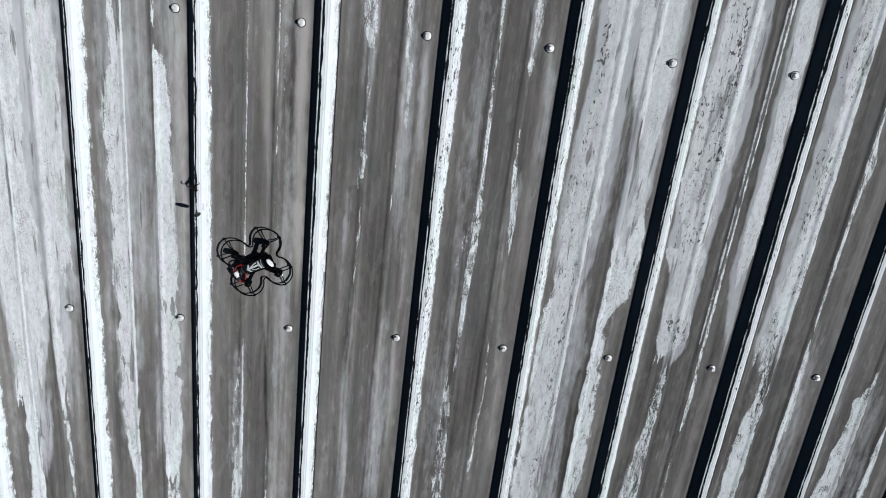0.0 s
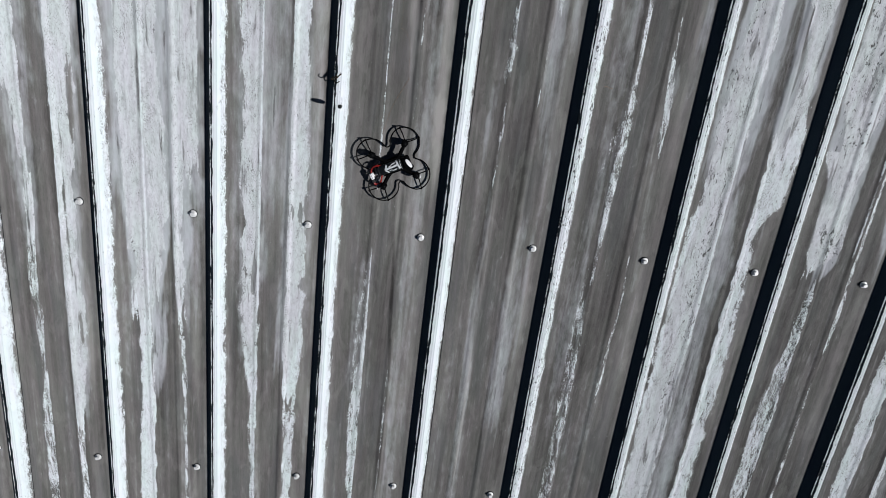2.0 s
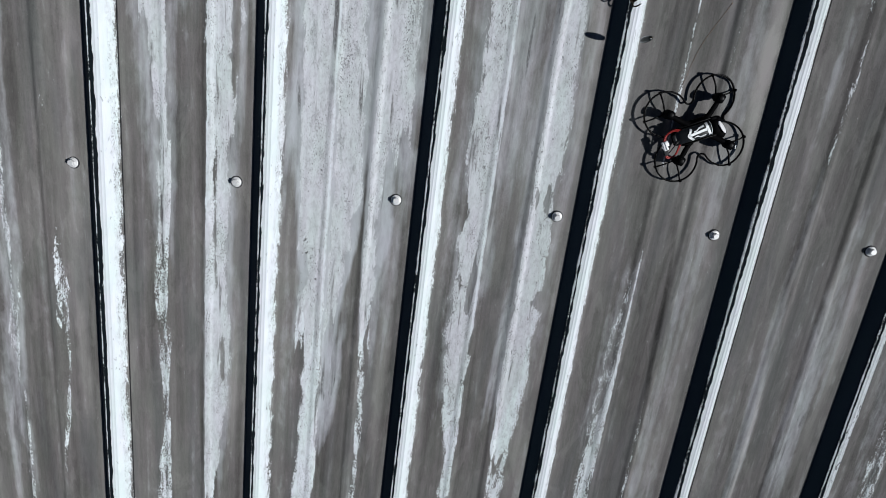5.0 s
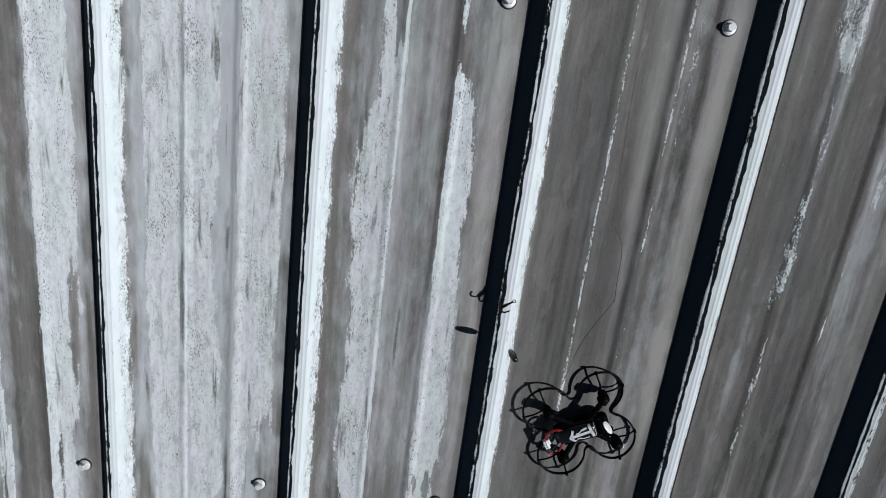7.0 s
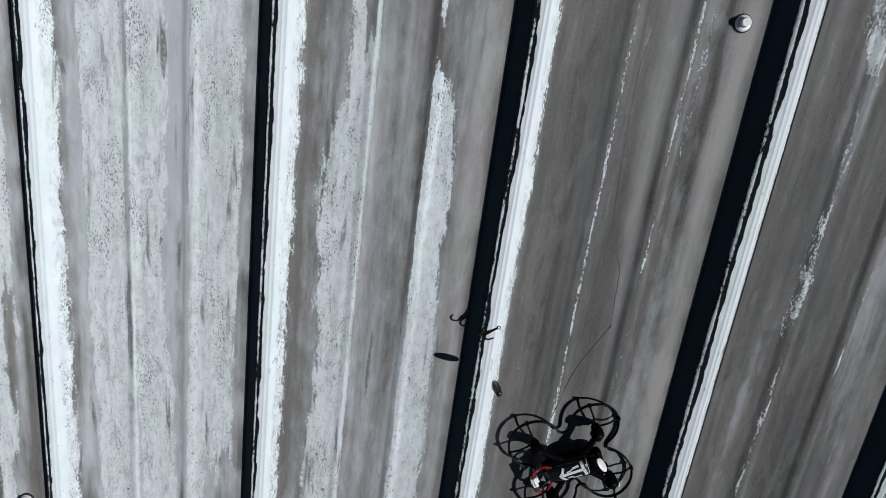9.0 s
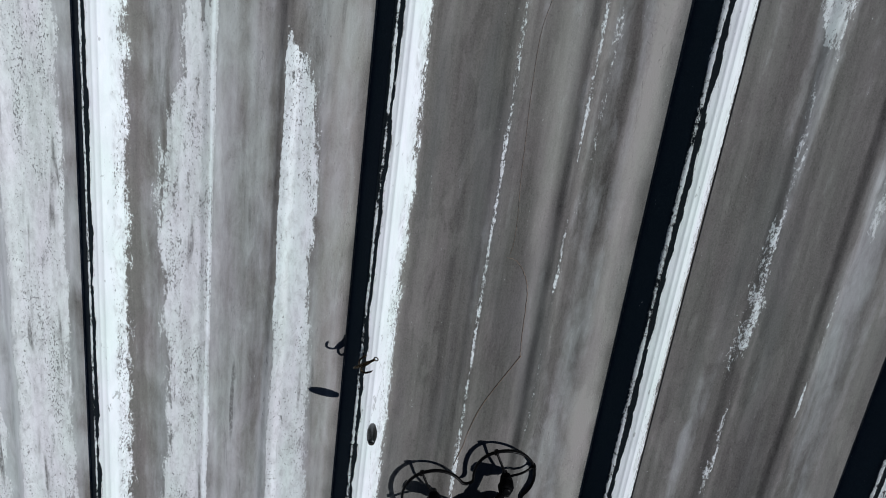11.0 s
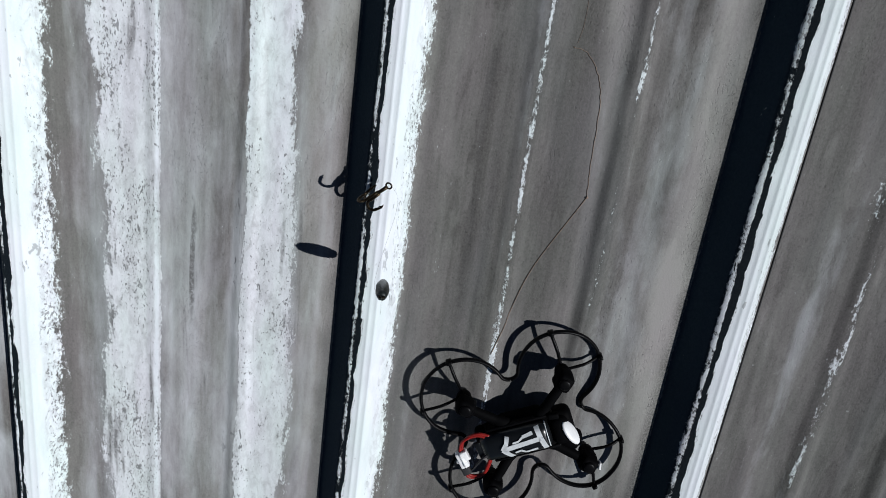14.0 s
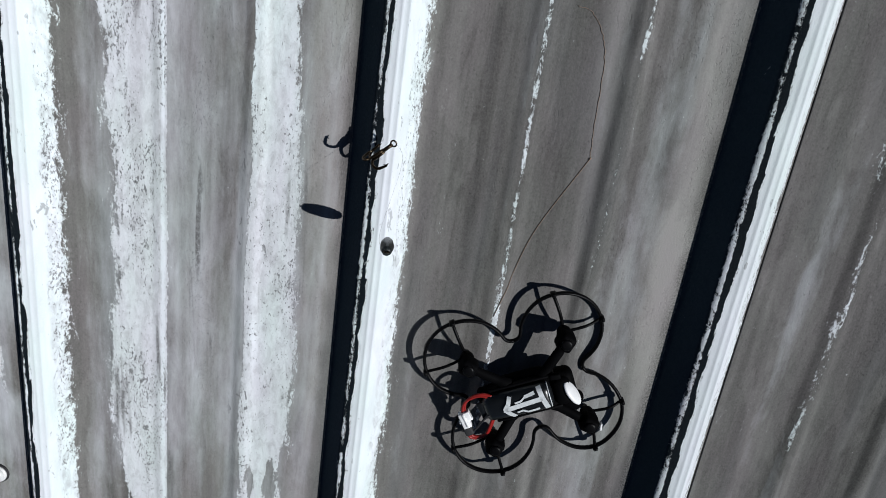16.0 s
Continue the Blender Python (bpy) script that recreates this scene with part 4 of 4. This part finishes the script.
def guard_points(i):
    """The outer bow of one guard, from the waist before it to the waist after it."""
    fillet = 0.0062
    reach = RING + fillet
    cx, cy = CORNERS[i]
    here = math.pi / 4 + i * math.pi / 2
    pts = []
    for side in (-1, 1):
        # the waist's own circle, beyond the line between two rotors
        axis = here + side * math.pi / 4
        along_x = abs(math.cos(axis)) > 0.5
        far = HALF_X + math.sqrt(reach ** 2 - HALF_Y ** 2) if along_x else HALF_Y + math.sqrt(reach ** 2 - HALF_X ** 2)
        wx, wy = math.cos(axis) * far, math.sin(axis) * far
        start = math.atan2(-math.sin(axis), -math.cos(axis))
        touch = math.atan2(cy - wy, cx - wx)
        turn = (touch - start + math.pi) % (2 * math.pi) - math.pi
        arc = [(wx + fillet * math.cos(start + turn * s / 6), wy + fillet * math.sin(start + turn * s / 6)) for s in range(7)]
        pts.append(arc)
    a0 = math.atan2(pts[0][-1][1] - cy, pts[0][-1][0] - cx)
    a1 = math.atan2(pts[1][-1][1] - cy, pts[1][-1][0] - cx)
    turn = (a1 - a0) % (2 * math.pi)
    bow = [(cx + RING * math.cos(a0 + turn * s / 30), cy + RING * math.sin(a0 + turn * s / 30)) for s in range(1, 30)]
    return [(*settled(x, y), guard_height(x, y)) for x, y in pts[0] + bow + pts[1][::-1]]


for i, (cx, cy) in enumerate(CORNERS):
    here = math.atan2(cy, cx)
    guard = part("rotor_guard", tube(bmesh.new(), guard_points(i), 0.00125, 8, 1.6), PLASTIC, drone)
    for a in (-44, 44):
        b = here + radians(a)
        low = guard_height(cx + RING * math.cos(b), cy + RING * math.sin(b))
        rim_x, rim_y = settled(cx + RING * math.cos(b), cy + RING * math.sin(b))
        bm = bmesh.new()
        tube(bm, smooth_path([(cx + 0.003 * math.cos(b), cy + 0.003 * math.sin(b), 0.0085),
                              (cx + 0.016 * math.cos(b), cy + 0.016 * math.sin(b), 0.55 * low + 0.0062),
                              (rim_x, rim_y, low)], 4), 0.00115, 6)
        # peg where the spoke meets the bow
        block(bm, (0.0030, 0.0042, 0.0064), (rim_x + 0.0006 * math.cos(b), rim_y + 0.0006 * math.sin(b), low + 0.0012), b, 0.0006, 1, 0.8)
        part("spoke", bm, PLASTIC, guard)
    # arm
    bm = bmesh.new()
    tube(bm, smooth_path([(cx * 0.30, cy * 0.28, 0.0185), (cx * 0.62, cy * 0.60, 0.0200), (cx * 0.96, cy * 0.96, 0.0215)], 5),
         [0.0046] * 3 + [0.0036] * 5 + [0.0034] * 3, 8, 0.8)
    part("arm", bm, MATT, drone)
    # motor pod: a squared can on a round neck
    bm = lathe(bmesh.new(), [(0.0026, 0.0060), (0.0048, 0.0075), (0.0054, 0.0115), (0.0060, 0.0150), (0.0060, 0.0170)], 18, (cx, cy, 0))
    block(bm, (0.0125, 0.0115, 0.0125), (cx * 0.97, cy * 0.99, 0.0212), here, 0.0028, 3, 0.93)
    pod = part("motor_pod", bm, MATT, drone)
    part("cap", lathe(bmesh.new(), [(0.0040, 0.0272), (0.0038, 0.0282), (0.0024, 0.0286)], 14, (cx * 0.97, cy * 0.99, 0)), PLASTIC, pod)
    part("foot", lathe(bmesh.new(), [(0.0014, 0.0), (0.0022, 0.0008), (0.0022, 0.0055), (0.0026, 0.0070)], 12, (cx, cy, 0)), RUBBER, pod)
    if i == 3:
        part("sticker", block(bmesh.new(), (0.0016, 0.0052, 0.0040), (cx + 0.0062, cy - 0.0050, 0.0205), radians(-20), 0.0005, 2), WHITE, pod, "small white sticker")

# body shell: a long belly with a tray for the battery
bm = bmesh.new()
block(bm, (0.062, 0.022, 0.013), (0.001, -0.0010, 0.0140), 0, 0.0048, 3)
block(bm, (0.034, 0.028, 0.011), (-0.002, 0.0006, 0.0140), 0, 0.005, 3)
block(bm, (0.014, 0.023, 0.014), (0.0222, -0.0030, 0.0180), 0, 0.005, 3, 0.88)
block(bm, (0.016, 0.014, 0.011), (0.0268, -0.0130, 0.0170), radians(-38), 0.004, 3, 0.85)
block(bm, (0.012, 0.024, 0.012), (-0.029, -0.0012, 0.0160), 0, 0.004, 3, 0.85)
block(bm, (0.0075, 0.0042, 0.0040), (0.0200, 0.0094, 0.0222), radians(-8), 0.0010, 2)
shell = part("body_shell", bm, MATT, drone)
bm = bmesh.new()
for side in (-1, 1):
    block(bm, (0.046, 0.0022, 0.007), (-0.003, side * 0.0118 - 0.0012, 0.0195), 0, 0.0009, 2)
part("tray_rail", bm, PLASTIC, shell)
# battery: a soft pack, rounded along its edges, with a pinched rear end
MID, HALF_W, TOP = -0.0014, 0.0100, 0.0288
bm = block(bmesh.new(), (0.048, 2 * HALF_W, 0.0125), (-0.0083, MID, TOP - 0.00625), 0, 0.0060, 5)
for v in bm.verts:
    pinch = min(1.0, max(0.0, (-0.0215 - v.co.x) / 0.009))
    v.co.z -= 0.0028 * pinch * max(0.0, v.co.z - 0.020) / 0.0088
    v.co.y += 0.0006 * math.sin(v.co.x * 900) * pinch
battery = part("battery", bm, WRAP, drone, "glossy black battery pack with silver print")
# seam where the wrap ends
seam = [(0.0132, MID + (HALF_W - 0.0006) * math.cos(a), TOP - 0.0062 + 0.0064 * math.sin(a)) for a in [math.pi * n / 16 for n in range(17)]]
part("wrap_seam", tube(bmesh.new(), seam, 0.0004, 6), PRINT, battery, "pale seam round the wrap")
# fold of film at the rear end
part("film_fold", block(bmesh.new(), (0.0050, 0.0135, 0.0022), (-0.0332, MID - 0.0010, 0.0222), radians(8), 0.0009, 2), WRAP, battery, "creased end flap")


# print on the wrap: plain strokes that follow its rounded top
def on_wrap(x, y):
    over = max(0.0, abs(y - MID) - (HALF_W - 0.0060))
    return Vector((x, y, TOP - 0.0060 + math.sqrt(max(0.0, 0.0060 ** 2 - over ** 2))))


for x0, y0, x1, y1, w in ((-0.0128, 0.0062, -0.0152, 0.0004, 0.0028), (-0.0152, 0.0010, -0.0182, -0.0026, 0.0028), (-0.0182, -0.0022, -0.0116, -0.0098, 0.0029),
                          (-0.0168, -0.0024, 0.0082, -0.0004, 0.0034), (-0.0104, 0.0010, -0.0062, 0.0014, 0.0013), (-0.0062, 0.0014, -0.0030, 0.0038, 0.0013),
                          (-0.0030, 0.0038, 0.0040, 0.0050, 0.0022), (-0.0104, -0.0062, -0.0062, -0.0056, 0.0013), (-0.0062, -0.0056, -0.0030, -0.0078, 0.0013),
                          (-0.0030, -0.0078, 0.0048, -0.0072, 0.0017), (0.0074, 0.0078, 0.0084, -0.0008, 0.0034), (0.0082, 0.0002, 0.0104, -0.0088, 0.0034)):
    a, b = Vector((x0, y0, 0)), Vector((x1, y1, 0))
    way = (b - a).normalized()
    side = Vector((-way.y, way.x, 0)) * w / 2
    bm = bmesh.new()
    rows = []
    for n in range(7):
        m = a.lerp(b, n / 6)
        rows.append([bm.verts.new(on_wrap(p.x, p.y) + Vector((0, 0, lift))) for p, lift in ((m - side, 0.00018), (m + side, 0.00018), (m + side, -0.0002), (m - side, -0.0002))])
    for p, q in zip(rows, rows[1:]):
        for n in range(4):
            bm.faces.new((p[n], q[n], q[(n + 1) % 4], p[(n + 1) % 4]))
    bm.faces.new(rows[0])
    bm.faces.new(rows[-1][::-1])
    bmesh.ops.recalc_face_normals(bm, faces=bm.faces)
    part("printed_stroke", bm, PRINT, battery, "silver printed stroke", False)
# white oval cover at the nose
bm = bmesh.new()
lathe(bm, [(0.0056, 0.0), (0.0058, 0.0008), (0.0050, 0.0016), (0.0020, 0.0020)], 24)
for v in bm.verts:
    v.co = Vector((v.co.x * 0.86, v.co.y * 1.72, v.co.z))
bmesh.ops.transform(bm, matrix=pose(0.0278, -0.0052, 0.0230, 0, 52, 19), verts=bm.verts)
part("nose_cover", bm, WHITE, shell, "white oval plastic cover")
# plug and wires behind the battery
plug = block(bmesh.new(), (0.0080, 0.0072, 0.0052), (-0.0466, -0.0042, 0.0205), radians(8), 0.0006, 2)
block(plug, (0.0060, 0.0058, 0.0046), (-0.0472, -0.0100, 0.0203), radians(8), 0.0005, 2)
block(plug, (0.0014, 0.0110, 0.0014), (-0.0468, -0.0064, 0.0234), radians(8), 0.0003, 1)
block(plug, (0.0100, 0.0020, 0.0030), (-0.0468, -0.0074, 0.0205), radians(8), 0.0004, 1)
connector = part("connector", plug, WHITE, drone, "white two-pin plug")
part("plug_sleeve", block(bmesh.new(), (0.0062, 0.0080, 0.0044), (-0.0478, -0.0160, 0.0192), radians(8), 0.0012, 2), RUBBER, connector, "black sleeve")
for points in ([(-0.0250, 0.0070, 0.0240), (-0.0310, 0.0100, 0.0232), (-0.0385, 0.0092, 0.0222), (-0.0440, 0.0056, 0.0212), (-0.0466, -0.0004, 0.0205)],
               [(-0.0480, -0.0190, 0.0188), (-0.0476, -0.0225, 0.0180), (-0.0438, -0.0246, 0.0176), (-0.0375, -0.0238, 0.0180), (-0.0325, -0.0178, 0.0196), (-0.0278, -0.0100, 0.0212)]):
    bm = bmesh.new()
    for s in (-0.0008, 0.0008):
        tube(bm, smooth_path([(x + s, y + s * 0.6, z) for x, y, z in points], 6), 0.00105, 8)
    part("red_wire", bm, RED, drone, "red insulated wire pair")
bm = bmesh.new()
tube(bm, smooth_path([(-0.0260, -0.0050, 0.0240), (-0.0330, -0.0070, 0.0250), (-0.0420, -0.0160, 0.0200), (-0.0470, -0.0190, 0.0190)], 6), 0.0008, 8)
part("black_wire", bm, RUBBER, drone, "black insulated wire")

# ---------------------------------------------------------------- thread lying on the roof


def on_roof(x, y, above):
    return Vector((x, y, float(rib_height(np.array([x - math.floor(x / PITCH) * PITCH]))[0]) + above))


loop = [(0.1310, 0.1895), (0.1339, 0.2006), (0.1371, 0.2115), (0.1395, 0.2242), (0.1491, 0.2556), (0.1736, 0.3043), (0.1728, 0.3120),
        (0.1713, 0.3359), (0.1697, 0.3628), (0.1650, 0.3785), (0.1569, 0.3886), (0.1480, 0.3912)]
thread = tagged(new("thread"), "thin brown thread looped loosely on the grimy sheet", "thread")
thread.matrix_world = ROOF @ pose(0, 0, 0)
fine = smooth_path([on_roof(x, y, 0.0005) for x, y in loop[5:]], 8)
rng = random.Random(11)
part("loop", tube(bmesh.new(), [p + Vector((rng.uniform(-1, 1), rng.uniform(-1, 1), 0)) * 0.0003 for p in fine], 0.00019, 5), BRAID, thread)
thick = smooth_path([on_roof(x, y, 0.0006) for x, y in loop[:6]], 6)
part("tail", tube(bmesh.new(), thick, 0.00026, 5), BRAID, thread)
upper = [(0.1500, 0.5900), (0.1462, 0.5710), (0.1452, 0.5510), (0.1460, 0.5130), (0.1473, 0.4875), (0.1488, 0.4560), (0.1514, 0.4234), (0.1517, 0.4044), (0.1500, 0.3935)]
part("strand", tube(bmesh.new(), smooth_path([on_roof(x, y, 0.0004) for x, y in upper], 8), 0.00009, 5), BRAID, thread)
bm = bmesh.new()
bmesh.ops.create_icosphere(bm, subdivisions=2, radius=0.0008, matrix=Matrix.Translation(on_roof(0.1736, 0.3043, 0.0008)))
for v in bm.verts:
    v.co += Vector((rng.uniform(-1, 1), rng.uniform(-1, 1), rng.uniform(-1, 1))) * 0.0003
part("knot", bm, BRAID, thread)

# ---------------------------------------------------------------- tackle on its line
tackle = tagged(new("fishing_tackle"), "lead sinker and treble hook dangling on thin line", "fishing tackle")
tackle.matrix_world = ROOF @ pose(0, 0, 0)
SINK = Vector((0.058, 0.244, 0.052))
turn = Euler((radians(-4), radians(6), 0)).to_matrix()
bm = lathe(bmesh.new(), [(0.0012, -0.0130), (0.0028, -0.0124), (0.0030, -0.0102), (0.0034, -0.0090), (0.0039, -0.0050), (0.0041, 0.0), (0.0039, 0.0050), (0.0034, 0.0090),
                         (0.0030, 0.0102), (0.0028, 0.0124), (0.0012, 0.0130)], 9, SINK, turn)
sinker = part("sinker", bm, LEAD, tackle, "dark oval lead sinker")
eye = [SINK + turn @ Vector((0.0016 * math.cos(a), 0, 0.0142 + 0.0016 * math.sin(a))) for a in [2 * math.pi * n / 14 for n in range(14)]]
part("eyelet", tube(bmesh.new(), eye, 0.0004, 6, 1, True), BRONZE, sinker)


def treble(centre, ahead, roll):
    """A treble hook: an eyed shank and three bent points."""
    hook = part("hook_shank", tube(bmesh.new(), [centre, centre + ahead * 0.0150], 0.0011, 8), BRONZE, tackle, "bronze treble hook shank")
    side = ahead.cross(Vector((0, 0, 1))).normalized()
    over = side.cross(ahead)
    ring = [centre + ahead * (0.0165 + 0.0018 * math.cos(a)) + side * 0.0018 * math.sin(a) for a in [2 * math.pi * n / 14 for n in range(14)]]
    part("eye", tube(bmesh.new(), ring, 0.0005, 6, 1, True), BRONZE, hook)
    for n in range(3):
        a = roll + 2 * math.pi * n / 3
        out = side * math.cos(a) + over * math.sin(a)
        pts = [centre + ahead * 0.008 + out * 0.0008, centre + ahead * 0.001 + out * 0.0012]
        pts += [centre + out * (0.0042 - 0.0034 * math.cos(b)) - ahead * 0.0040 * math.sin(b) for b in [math.pi * s / 8 for s in range(1, 9)]]
        pts += [centre + out * 0.0082 + ahead * 0.0035, centre + out * 0.0076 + ahead * 0.0060]
        bend = part("bend", tube(bmesh.new(), pts, [0.0009] * (len(pts) - 2) + [0.0007, 0.0001], 8), BRONZE, hook)
        barb = [centre + out * 0.0080 + ahead * 0.0040, centre + out * 0.0066 + ahead * 0.0024]
        part("barb", tube(bmesh.new(), barb, [0.0005, 0.0001], 6), BRONZE, bend)
    return centre + ahead * 0.0183


HOOK = Vector((0.0414, 0.2895, 0.0260))
tip = treble(HOOK, Vector((0.68, 0.62, 0.34)).normalized(), 0.0)
knot = SINK + turn @ Vector((0, 0, 0.0158))
leader = smooth_path([knot, knot + Vector((-0.004, 0.012, 0.006)), tip + Vector((0.006, -0.010, 0.010)), tip], 8)
part("leader", tube(bmesh.new(), leader, 0.00005, 5), LINE, tackle, "thin nylon leader")
# the line runs on up to the aircraft that carries it
away = (Vector((0.0904, 0.3435, 0.3684)) - knot).normalized()
long_line = [knot + away * (0.10 * s / 12) for s in range(13)]
part("line", tube(bmesh.new(), long_line, 0.00004, 5), LINE, tackle, "thin nylon line")

# ---------------------------------------------------------------- a curled twig on the sheet
twig = tagged(new("twig", mesh_of("twig", tube(bmesh.new(), smooth_path([on_roof(2 * PITCH + x, y, 0.0006) for x, y in
              ((0.0790, 0.3330), (0.0830, 0.3345), (0.0880, 0.3325), (0.0930, 0.3320), (0.0955, 0.3335))], 5), 0.00055, 5), BRAID)),
              "tiny dark curled twig lying on the sheet", "twig")
twig.matrix_world = ROOF @ pose(0, 0, 0)
